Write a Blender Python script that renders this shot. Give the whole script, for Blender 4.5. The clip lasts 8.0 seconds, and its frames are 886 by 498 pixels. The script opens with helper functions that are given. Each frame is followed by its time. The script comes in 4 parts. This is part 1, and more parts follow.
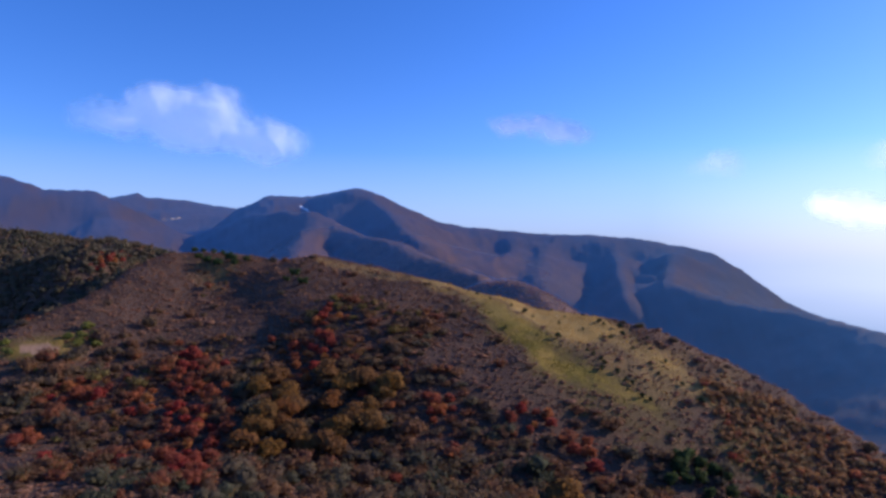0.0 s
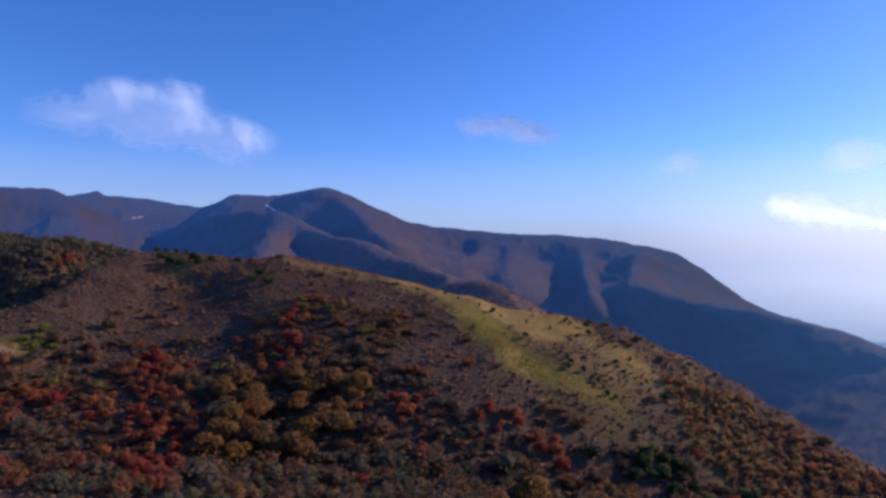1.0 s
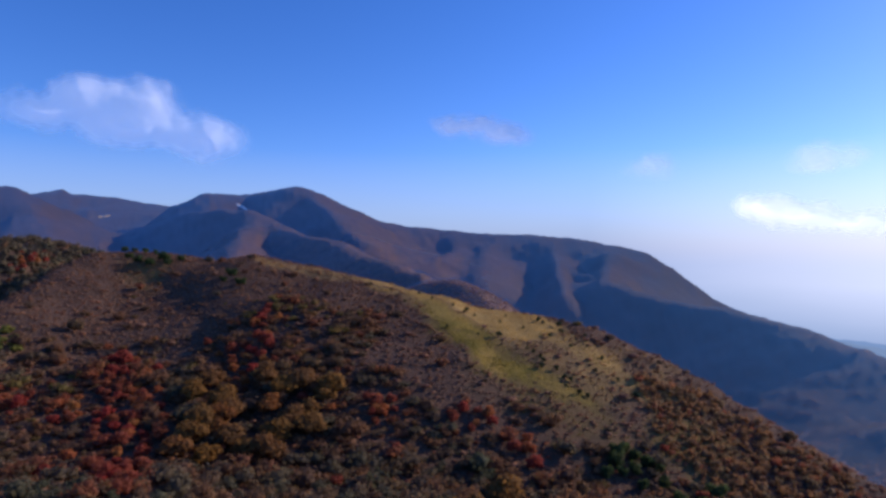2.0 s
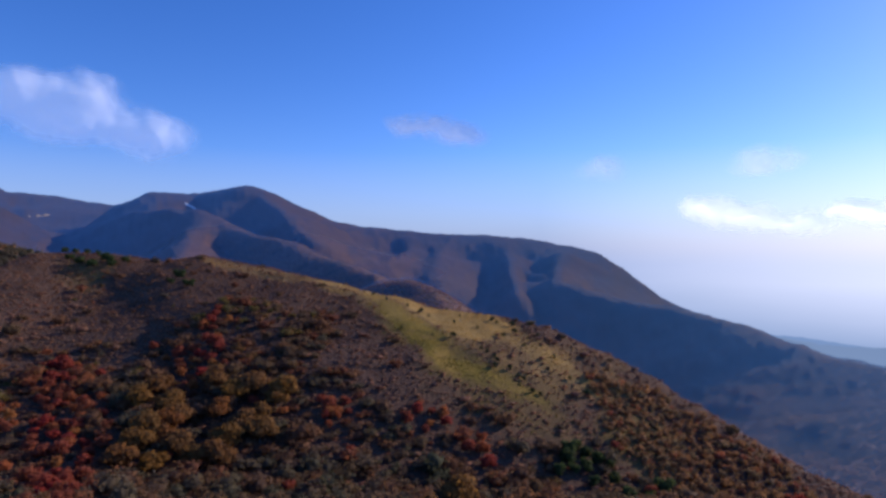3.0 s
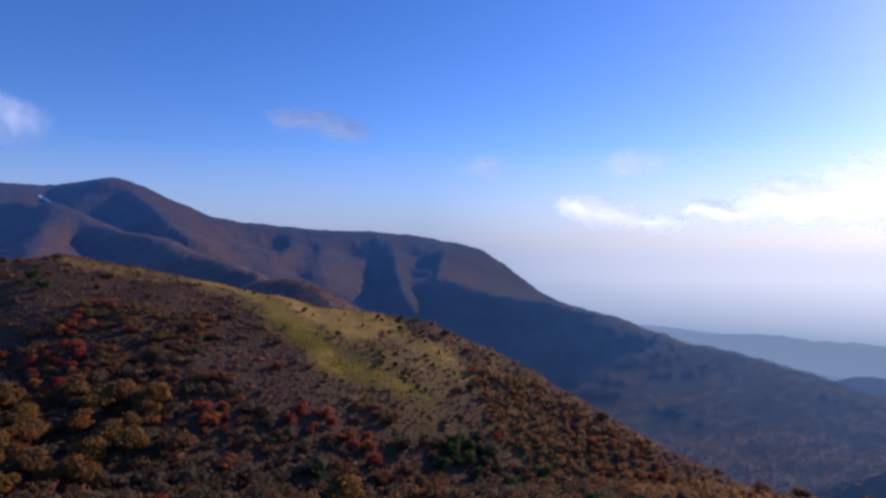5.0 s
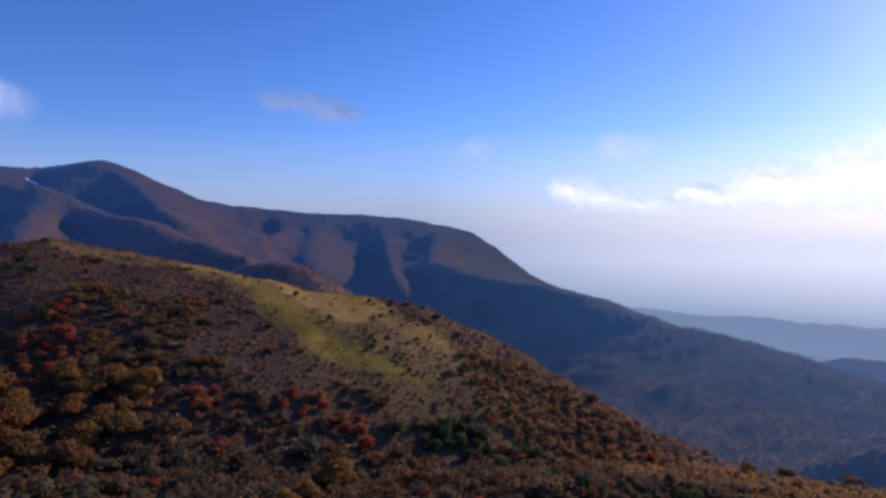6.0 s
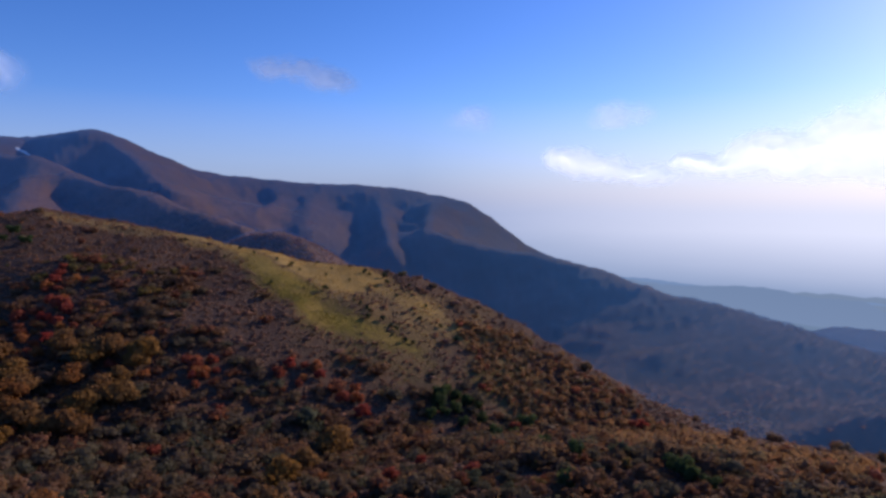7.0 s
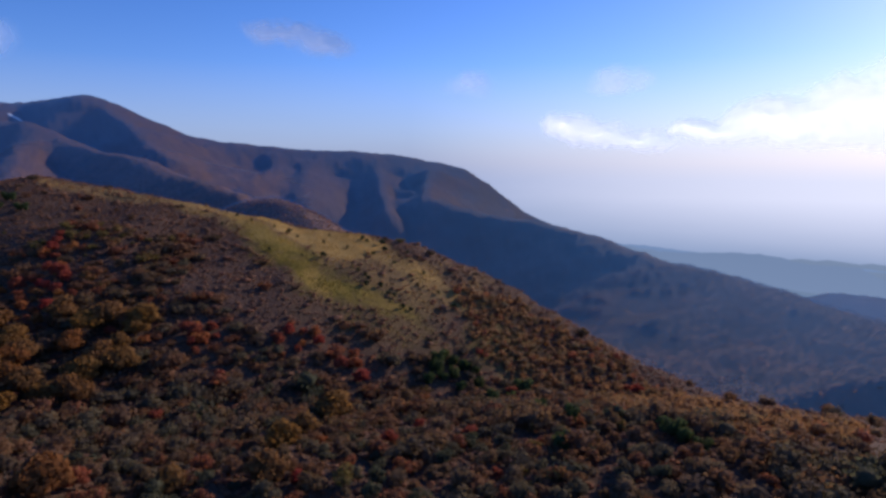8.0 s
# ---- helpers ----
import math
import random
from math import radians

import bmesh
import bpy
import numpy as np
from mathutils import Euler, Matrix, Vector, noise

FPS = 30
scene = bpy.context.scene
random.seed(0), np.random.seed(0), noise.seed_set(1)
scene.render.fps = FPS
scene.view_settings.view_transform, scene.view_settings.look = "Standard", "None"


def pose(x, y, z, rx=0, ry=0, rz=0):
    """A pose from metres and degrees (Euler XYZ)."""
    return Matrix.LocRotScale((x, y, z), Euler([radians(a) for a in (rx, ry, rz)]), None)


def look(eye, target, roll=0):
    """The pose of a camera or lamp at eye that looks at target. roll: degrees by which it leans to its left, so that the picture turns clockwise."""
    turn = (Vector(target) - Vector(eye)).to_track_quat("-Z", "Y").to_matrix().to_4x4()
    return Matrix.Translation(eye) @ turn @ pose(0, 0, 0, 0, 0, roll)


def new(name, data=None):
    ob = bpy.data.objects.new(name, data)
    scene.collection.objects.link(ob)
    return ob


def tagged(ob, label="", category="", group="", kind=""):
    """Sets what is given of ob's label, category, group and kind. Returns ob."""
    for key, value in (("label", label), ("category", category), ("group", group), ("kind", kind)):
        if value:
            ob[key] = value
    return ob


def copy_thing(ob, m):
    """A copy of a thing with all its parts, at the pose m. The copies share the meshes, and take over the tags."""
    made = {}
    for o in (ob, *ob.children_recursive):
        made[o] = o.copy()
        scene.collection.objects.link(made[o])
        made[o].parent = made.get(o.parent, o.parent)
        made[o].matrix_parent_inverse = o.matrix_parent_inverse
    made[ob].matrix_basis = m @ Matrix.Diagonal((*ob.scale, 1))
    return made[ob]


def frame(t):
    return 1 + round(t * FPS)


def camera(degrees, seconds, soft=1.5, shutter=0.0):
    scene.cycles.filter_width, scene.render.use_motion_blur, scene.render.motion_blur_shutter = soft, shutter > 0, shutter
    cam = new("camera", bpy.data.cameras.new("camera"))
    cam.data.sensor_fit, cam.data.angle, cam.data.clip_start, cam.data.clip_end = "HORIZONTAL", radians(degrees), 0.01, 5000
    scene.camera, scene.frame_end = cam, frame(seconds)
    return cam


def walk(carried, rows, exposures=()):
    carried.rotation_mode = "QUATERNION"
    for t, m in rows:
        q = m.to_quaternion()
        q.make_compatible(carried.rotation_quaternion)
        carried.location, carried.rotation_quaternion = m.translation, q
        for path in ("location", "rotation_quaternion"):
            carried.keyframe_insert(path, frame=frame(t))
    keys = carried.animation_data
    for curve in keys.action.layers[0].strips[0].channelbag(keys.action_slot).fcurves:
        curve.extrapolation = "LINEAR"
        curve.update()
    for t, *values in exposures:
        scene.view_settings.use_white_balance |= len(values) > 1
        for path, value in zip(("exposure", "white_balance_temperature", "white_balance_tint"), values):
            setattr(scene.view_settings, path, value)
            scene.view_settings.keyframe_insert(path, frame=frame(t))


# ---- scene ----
# ---- the camera: a drone that hovers, turns to its right, then tilts down ----
cam = camera(70.63, 8.0, soft=2.9)
PATH = (
    (0.0, 0.0, 0.0, 500.0, 90.0, 0.0, 0.0), (0.5, -0.06, -0.07, 500.04, 89.97, 0.02, -1.641), (1.0, -0.07, -0.09, 500.05, 89.972, -0.02, -2.92),
    (2.5, -0.03, -0.04, 500.24, 89.95, -0.03, -7.012), (3.0, 0.06, 0.01, 500.44, 89.96, 0.0, -9.484), (3.5, 0.15, 0.05, 500.68, 89.96, 0.0, -13.022),
    (4.0, 0.18, 0.06, 500.92, 89.975, 0.03, -16.56), (4.5, 0.17, 0.02, 501.16, 89.949, 0.04, -18.796), (6.0, 0.22, -0.21, 501.86, 88.068, 0.11, -20.729),
    (6.5, 0.19, -0.33, 501.96, 86.818, 0.15, -20.927), (7.0, 0.19, -0.45, 501.93, 85.325, 0.12, -21.149), (7.5, 0.18, -0.56, 501.85, 83.744, 0.13, -21.339),
    (8.0, 0.13, -0.64, 501.76, 82.319, 0.15, -21.365))
walk(cam, [(t, pose(*p)) for t, *p in PATH], exposures=[(0.0, 0.27, 5340, 21), (1.0, 0.08, 5480, 21), (2.5, 0.09, 5460, 21), (4.5, -0.08, 5630, 21), (8.0, -0.11, 5660, 21)])

# ---- world, sun ----
SUN_AZIMUTH, SUN_ELEVATION = 70.0, 21.0
world = bpy.data.worlds.new("world")
scene.world = world
world.use_nodes = True
wn = world.node_tree.nodes
sky = wn.new("ShaderNodeTexSky")
sky.sky_type = "NISHITA"
sky.sun_disc = False
sky.sun_elevation, sky.sun_rotation = radians(SUN_ELEVATION), radians(SUN_AZIMUTH)
sky.altitude, sky.air_density, sky.dust_density, sky.ozone_density = 900, 1.0, 0.6, 3.0
tone = wn.new("ShaderNodeHueSaturation")
tone.inputs["Saturation"].default_value = 1.2
world.node_tree.links.new(sky.outputs[0], tone.inputs["Color"])
clear_air = wn.new("ShaderNodeMix")
clear_air.data_type, clear_air.blend_type = "RGBA", "MULTIPLY"
clear_air.inputs["Factor"].default_value, clear_air.inputs["B"].default_value = 1.0, (0.92, 0.93, 1.2, 1)
world.node_tree.links.new(tone.outputs[0], clear_air.inputs["A"])
world.node_tree.links.new(clear_air.outputs["Result"], wn["Background"].inputs["Color"])
wn["Background"].inputs["Strength"].default_value = 0.12
sun = new("sun", bpy.data.lights.new("sun", "SUN"))
sun.data.energy, sun.data.angle, sun.data.color = 4.1, radians(0.6), (1.0, 0.8, 0.54)
sa, se = radians(SUN_AZIMUTH), radians(SUN_ELEVATION)
sun.matrix_world = look((900 * math.sin(sa), 900 * math.cos(sa), 1200), (900 * math.sin(sa) - math.sin(sa) * math.cos(se), 900 * math.cos(sa) - math.cos(sa) * math.cos(se), 1200 - math.sin(se)))


# ---- materials ----
def shader(name):
    m = bpy.data.materials.new(name)
    m.use_nodes = True
    n, l = m.node_tree.nodes, m.node_tree.links
    return m, n, l, n["Principled BSDF"]


def noise_node(n, l, coords, scale, detail=4.0, rough=0.6):
    t = n.new("ShaderNodeTexNoise")
    t.inputs["Scale"].default_value, t.inputs["Detail"].default_value, t.inputs["Roughness"].default_value = scale, detail, rough
    l.new(coords, t.inputs["Vector"])
    return t.outputs["Fac"]


def ramp(n, l, fac, stops, course="LINEAR"):
    r = n.new("ShaderNodeValToRGB")
    r.color_ramp.interpolation = course
    while len(r.color_ramp.elements) < len(stops):
        r.color_ramp.elements.new(0.5)
    for e, (p, c) in zip(r.color_ramp.elements, stops):
        e.position, e.color = p, (*c, 1) if len(c) == 3 else c
    l.new(fac, r.inputs["Fac"])
    return r.outputs["Color"]


def mix(n, l, fac, a, b, how="MIX"):
    x = n.new("ShaderNodeMix")
    x.data_type, x.blend_type = "RGBA", how
    for value, socket in ((fac, x.inputs["Factor"]), (a, x.inputs["A"]), (b, x.inputs["B"])):
        if isinstance(value, bpy.types.NodeSocket):
            l.new(value, socket)
        else:
            socket.default_value = value if isinstance(value, float) else (*value, 1)
    return x.outputs["Result"]


def calc(n, l, how, a, b, clamp=False):
    x = n.new("ShaderNodeMath")
    x.operation, x.use_clamp = how, clamp
    for value, socket in ((a, x.inputs[0]), (b, x.inputs[1])):
        if isinstance(value, bpy.types.NodeSocket):
            l.new(value, socket)
        else:
            socket.default_value = value
    return x.outputs[0]


def attribute(n, name):
    a = n.new("ShaderNodeAttribute")
    a.attribute_name = name
    return a.outputs["Fac"]


def bumped(n, l, bsdf, height, strength, distance):
    b = n.new("ShaderNodeBump")
    b.inputs["Strength"].default_value, b.inputs["Distance"].default_value = strength, distance
    l.new(height, b.inputs["Height"])
    l.new(b.outputs[0], bsdf.inputs["Normal"])


def foliage(name, stops, single):
    """Leaves and twigs; the hue varies from tree to tree and within the crown."""
    m, n, l, bsdf = shader(name)
    if single:
        tint = n.new("ShaderNodeObjectInfo").outputs["Random"]
    else:
        tint = attribute(n, "tint")
    pos = n.new("ShaderNodeNewGeometry").outputs["Position"]
    fine = noise_node(n, l, pos, 1.1, 3.0)
    shifted = calc(n, l, "ADD", tint, calc(n, l, "MULTIPLY", calc(n, l, "SUBTRACT", fine, 0.5), 0.35), True)
    colour = ramp(n, l, shifted, stops)
    twig = ramp(n, l, noise_node(n, l, pos, 3.2, 2.0), ((0.3, (0.62, 0.58, 0.56)), (0.7, (1.25, 1.2, 1.15))))
    l.new(mix(n, l, 1.0, colour, twig, "MULTIPLY"), bsdf.inputs["Base Color"])
    bsdf.inputs["Roughness"].default_value = 0.85
    bsdf.inputs["Specular IOR Level"].default_value = 0.15
    # thin leaves let sunlight through
    through_leaf, both = n.new("ShaderNodeBsdfTranslucent"), n.new("ShaderNodeMixShader")
    l.new(mix(n, l, 1.0, colour, (1.5, 1.35, 1.1), "MULTIPLY"), through_leaf.inputs["Color"])
    both.inputs["Fac"].default_value = 0.45
    l.new(bsdf.outputs[0], both.inputs[1])
    l.new(through_leaf.outputs[0], both.inputs[2])
    l.new(both.outputs[0], n["Material Output"].inputs["Surface"])
    return m


HEATH = ((0.0, (0.18, 0.14, 0.08)), (0.35, (0.29, 0.158, 0.1)), (0.6, (0.27, 0.168, 0.105)), (0.85, (0.35, 0.162, 0.09)), (1.0, (0.42, 0.125, 0.08)))
MIXED = ((0.0, (0.078, 0.089, 0.051)), (0.16, (0.114, 0.105, 0.064)), (0.34, (0.142, 0.114, 0.071)), (0.5, (0.16, 0.103, 0.064)), (0.64, (0.199, 0.103, 0.052)), (0.78, (0.137, 0.107, 0.057)), (0.9, (0.251, 0.085, 0.046)), (1.0, (0.171, 0.148, 0.046)))
heath_leaf = foliage("heath_twigs", HEATH, False)
mixed_leaf = foliage("mixed_autumn_leaves", MIXED, False)
orange_leaf = foliage("orange_scrub_leaves", ((0.0, (0.27, 0.165, 0.08)), (0.5, (0.33, 0.185, 0.075)), (0.8, (0.24, 0.19, 0.1)), (1.0, (0.35, 0.12, 0.06))), False)
mixed_tree_leaf = foliage("autumn_tree_leaves", MIXED, True)
# brown autumn twigs with the lightness of haze put into the colour
hazed_leaf = foliage("hazed_wood_twigs", ((0.0, (0.17, 0.16, 0.1)), (0.35, (0.25, 0.19, 0.12)), (0.65, (0.34, 0.21, 0.13)), (1.0, (0.4, 0.2, 0.12))), False)
red_leaf = foliage("red_maple_leaves", ((0.0, (0.32, 0.056, 0.042)), (0.3, (0.29, 0.075, 0.046)), (0.6, (0.27, 0.09, 0.05)), (0.85, (0.36, 0.13, 0.05)), (1.0, (0.38, 0.18, 0.055))), True)
gold_leaf = foliage("golden_brown_leaves", ((0.0, (0.24, 0.132, 0.032)), (0.5, (0.19, 0.112, 0.044)), (1.0, (0.25, 0.108, 0.034))), True)
green_leaf = foliage("evergreen_leaves", ((0.0, (0.045, 0.0825, 0.03)), (0.6, (0.0675, 0.09, 0.03)), (1.0, (0.075, 0.112, 0.0375))), True)


def bark_material():
    m, n, l, bsdf = shader("grey_bark")
    pos = n.new("ShaderNodeTexCoord").outputs["Object"]
    l.new(ramp(n, l, noise_node(n, l, pos, 6.0), ((0.3, (0.06, 0.05, 0.04)), (0.7, (0.17, 0.15, 0.13)))), bsdf.inputs["Base Color"])
    bsdf.inputs["Roughness"].default_value = 0.9
    return m


bush_leaf = foliage("dark_bush_leaves", ((0.0, (0.028, 0.045, 0.02)), (0.6, (0.04, 0.055, 0.022)), (1.0, (0.055, 0.06, 0.025))), True)
lime_leaf = foliage("yellow_green_leaves", ((0.0, (0.17, 0.19, 0.04)), (0.6, (0.21, 0.2, 0.045)), (1.0, (0.14, 0.17, 0.05))), True)
bark = bark_material()


def ground_material():
    m, n, l, bsdf = shader("hillside_ground")
    pos = n.new("ShaderNodeNewGeometry").outputs["Position"]
    broad, middle, fine = noise_node(n, l, pos, 0.012, 4.0), noise_node(n, l, pos, 0.09, 5.0), noise_node(n, l, pos, 0.7, 4.0)
    heath = ramp(n, l, middle, ((0.3, (0.078, 0.051, 0.035)), (0.55, (0.115, 0.07, 0.046)), (0.75, (0.15, 0.09, 0.056))))
    heath = mix(n, l, 0.6, heath, ramp(n, l, fine, ((0.3, (0.6, 0.58, 0.56)), (0.7, (1.3, 1.25, 1.2)))), "MULTIPLY")
    grass = ramp(n, l, noise_node(n, l, pos, 0.06, 5.0), ((0.32, (0.19, 0.15, 0.024)), (0.5, (0.29, 0.205, 0.034)), (0.68, (0.35, 0.23, 0.055))))
    grass = mix(n, l, 0.8, grass, ramp(n, l, fine, ((0.3, (0.55, 0.55, 0.5)), (0.7, (1.3, 1.27, 1.2)))), "MULTIPLY")
    grass = mix(n, l, ramp(n, l, noise_node(n, l, pos, 0.22, 4.0), ((0.5, (0, 0, 0)), (0.72, (0.6, 0.6, 0.6)))), grass, heath)
    straw = ramp(n, l, noise_node(n, l, pos, 0.1, 5.0), ((0.3, (0.32, 0.205, 0.058)), (0.7, (0.48, 0.32, 0.098))))
    straw = mix(n, l, 0.7, straw, ramp(n, l, fine, ((0.3, (0.7, 0.68, 0.64)), (0.7, (1.2, 1.2, 1.15)))), "MULTIPLY")
    near = mix(n, l, attribute(n, "grass"), heath, mix(n, l, attribute(n, "straw"), grass, straw))
    near = mix(n, l, attribute(n, "bare"), near, ramp(n, l, fine, ((0.3, (0.3, 0.17, 0.09)), (0.7, (0.42, 0.26, 0.15)))))
    wood = ramp(n, l, noise_node(n, l, pos, 0.012, 6.0, 0.65), ((0.3, (0.13, 0.095, 0.07)), (0.5, (0.23, 0.125, 0.08)), (0.62, (0.17, 0.115, 0.085)), (0.75, (0.29, 0.13, 0.075))))
    crowns = noise_node(n, l, pos, 0.14, 3.0, 0.7)
    wood = mix(n, l, 0.8, wood, ramp(n, l, crowns, ((0.35, (0.45, 0.45, 0.47)), (0.65, (1.45, 1.4, 1.35)))), "MULTIPLY")
    wood = mix(n, l, 0.5, wood, ramp(n, l, broad, ((0.35, (0.75, 0.8, 0.85)), (0.65, (1.2, 1.1, 1.05)))), "MULTIPLY")
    # brown-leaved low woods, their colour lightened to stand in for valley haze
    leafy = ramp(n, l, noise_node(n, l, pos, 0.03, 5.0), ((0.3, (0.19, 0.15, 0.1)), (0.5, (0.28, 0.19, 0.12)), (0.7, (0.36, 0.2, 0.12))))
    leafy = mix(n, l, 0.9, leafy, ramp(n, l, crowns, ((0.35, (0.42, 0.44, 0.46)), (0.65, (1.5, 1.42, 1.3)))), "MULTIPLY")
    wood = mix(n, l, attribute(n, "leafy"), wood, leafy)
    l.new(mix(n, l, attribute(n, "woodland"), near, wood), bsdf.inputs["Base Color"])
    bsdf.inputs["Roughness"].default_value = 0.95
    bsdf.inputs["Specular IOR Level"].default_value = 0.1
    relief = calc(n, l, "ADD", calc(n, l, "MULTIPLY", crowns, attribute(n, "woodland")), calc(n, l, "MULTIPLY", fine, 0.12))
    bumped(n, l, bsdf, relief, 0.9, 6.0)
    return m


ground_mat = ground_material()


def haze_glow_material(name, low, high, bottom, top, fade, paling):
    """Far lowland with its mist painted as emission, paling upwards between two heights."""
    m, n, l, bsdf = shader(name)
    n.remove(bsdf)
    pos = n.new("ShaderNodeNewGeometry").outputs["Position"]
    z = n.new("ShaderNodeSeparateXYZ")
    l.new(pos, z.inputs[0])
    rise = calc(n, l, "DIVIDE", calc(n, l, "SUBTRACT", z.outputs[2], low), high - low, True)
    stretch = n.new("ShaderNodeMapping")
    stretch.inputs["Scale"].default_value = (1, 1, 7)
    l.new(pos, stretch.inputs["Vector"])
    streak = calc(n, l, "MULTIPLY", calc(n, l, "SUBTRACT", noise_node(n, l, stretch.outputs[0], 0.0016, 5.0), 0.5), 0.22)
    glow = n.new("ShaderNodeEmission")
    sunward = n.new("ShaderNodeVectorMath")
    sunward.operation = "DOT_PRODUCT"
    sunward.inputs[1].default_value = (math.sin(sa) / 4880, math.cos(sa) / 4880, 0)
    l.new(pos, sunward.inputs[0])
    # emission painted paler towards the sun's side
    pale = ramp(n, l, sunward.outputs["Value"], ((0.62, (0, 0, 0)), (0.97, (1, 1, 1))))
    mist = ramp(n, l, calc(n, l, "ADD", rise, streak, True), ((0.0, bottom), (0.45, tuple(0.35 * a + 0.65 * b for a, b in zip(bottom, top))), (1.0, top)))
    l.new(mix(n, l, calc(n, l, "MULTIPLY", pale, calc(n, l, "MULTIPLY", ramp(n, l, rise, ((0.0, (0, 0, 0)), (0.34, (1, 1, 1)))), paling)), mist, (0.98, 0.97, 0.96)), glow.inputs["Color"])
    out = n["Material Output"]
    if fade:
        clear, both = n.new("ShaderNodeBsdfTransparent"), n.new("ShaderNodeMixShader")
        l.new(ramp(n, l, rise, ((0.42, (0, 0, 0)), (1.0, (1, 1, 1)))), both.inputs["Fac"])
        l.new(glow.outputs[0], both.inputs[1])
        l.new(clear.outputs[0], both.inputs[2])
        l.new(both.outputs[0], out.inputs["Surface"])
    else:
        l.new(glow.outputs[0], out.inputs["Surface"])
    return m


def cloud_material(name, white):
    """Sunlit droplets; how dense they are comes with the mesh."""
    m, n, l, bsdf = shader(name)
    n.remove(bsdf)
    pos = n.new("ShaderNodeNewGeometry").outputs["Position"]
    alpha = calc(n, l, "MULTIPLY", attribute(n, "droplets"), ramp(n, l, noise_node(n, l, pos, 0.012, 4.0), ((0.25, (0.82, 0.82, 0.82)), (0.7, (1, 1, 1)))))
    front, back, lit = n.new("ShaderNodeBsdfDiffuse"), n.new("ShaderNodeBsdfTranslucent"), n.new("ShaderNodeAddShader")
    for b in (front, back):
        b.inputs["Color"].default_value = (white, white, white, 1)
    l.new(front.outputs[0], lit.inputs[0])
    l.new(back.outputs[0], lit.inputs[1])
    clear, both = n.new("ShaderNodeBsdfTransparent"), n.new("ShaderNodeMixShader")
    l.new(alpha, both.inputs["Fac"])
    l.new(clear.outputs[0], both.inputs[1])
    l.new(lit.outputs[0], both.inputs[2])
    l.new(both.outputs[0], n["Material Output"].inputs["Surface"])
    return m


# ---- terrain shape: ridges given by their crest lines, slopes and rounding ----
LATTICE = np.random.RandomState(7).rand(256, 256)


def value_noise(x, y):
    """Smooth noise from 0 to 1 with a cell of one metre."""
    xi, yi = np.floor(x).astype(int), np.floor(y).astype(int)
    u, v = x - xi, y - yi
    u, v = u * u * u * (u * (6 * u - 15) + 10), v * v * v * (v * (6 * v - 15) + 10)
    a, b = LATTICE[xi & 255, yi & 255], LATTICE[(xi + 1) & 255, yi & 255]
    c, d = LATTICE[xi & 255, (yi + 1) & 255], LATTICE[(xi + 1) & 255, (yi + 1) & 255]
    return (a * (1 - u) + b * u) * (1 - v) + (c * (1 - u) + d * u) * v


def fractal(x, y, size, octaves=4, gain=0.5):
    """Layered noise from -1 to 1; size: metres of its largest forms."""
    total, amount, weight = 0.0, 1.0, 0.0
    for k in range(octaves):
        s = size / 2 ** k
        total = total + amount * (2 * value_noise(x / s + 17.3 * k, y / s + 41.7 * k) - 1)
        weight, amount = weight + amount, amount * gain
    return total / weight


def ridged(x, y, size, octaves=3):
    """Noise with sharp crests and round hollows, 0 to 1."""
    total, amount, weight = 0.0, 1.0, 0.0
    for k in range(octaves):
        s = size / 2 ** k
        total = total + amount * (1 - np.abs(2 * value_noise(x / s + 9.1 * k, y / s + 27.9 * k) - 1))
        weight, amount = weight + amount, amount * 0.5
    return total / weight


NEAR_CREST = ((-270, 240, 432), (-252, 298, 441), (-236, 340, 452), (-230, 399, 464), (-231, 467, 481), (-234, 530, 493), (-215, 560, 496),
              (-169, 544, 494), (-138, 538, 489), (-107, 529, 495), (-76, 514, 490), (-37, 489, 482), (-17, 470, 477.5), (45, 433, 467),
              (70, 419, 461), (100, 403, 457), (127, 385, 449.5), (153, 364, 438), (175, 343, 425), (193, 321, 413.5), (208, 294, 403),
              (226, 267, 389.5), (237, 237, 383), (247, 196, 387), (254, 159, 397), (300, 60, 400))
LEFT_HILL = ((-900, 640, 540), (-700, 714, 535), (-599, 750, 527), (-538, 759, 522), (-488, 756, 518), (-438, 752, 507), (-382, 737, 507), (-318, 712, 494), (-230, 690, 470))
FORELAND = ((-240, 90, 440), (-200, 110, 442), (-67, 145, 434), (-10, 150, 422), (55, 140, 415), (111, 109, 420), (150, 60, 426), (120, -200, 430))
MAIN_CREST = ((-1066, 3334, 726), (-941, 3371, 786), (-775, 3516, 789), (-613, 3497, 810), (-445, 3421, 834), (-318, 3385, 788), (-193, 3344, 715),
              (-42, 3300, 646), (106, 3248, 614), (334, 3183, 592), (467, 3115, 576), (720, 2995, 565), (895, 2863, 544), (1019, 2779, 518), (1149,
              2728, 488), (1243, 2719, 434), (1341, 2717, 355), (1460, 2712, 275), (1573, 2695, 222), (1711, 2645, 156))
SHOULDER = ((673, 2231, 365), (761, 2128, 383), (838, 1991, 363), (911, 1847, 338), (978, 1675, 327), (985, 1566, 320), (994, 1403, 308), (986, 1311,
            296), (984, 1159, 285), (979, 1028, 281),
            (976, 918, 277), (969, 821, 276), (958, 722, 272), (944, 603, 266), (895, 446, 262))
FAR_LEFT = ((-2600, 2300, 800), (-2193, 2466, 836), (-1792, 2530, 795), (-1734, 2545, 774), (-1645, 2568, 744), (-1491, 2603, 745), (-1393, 2544, 705), (-1260, 2388, 615), (-1050, 2100, 520))
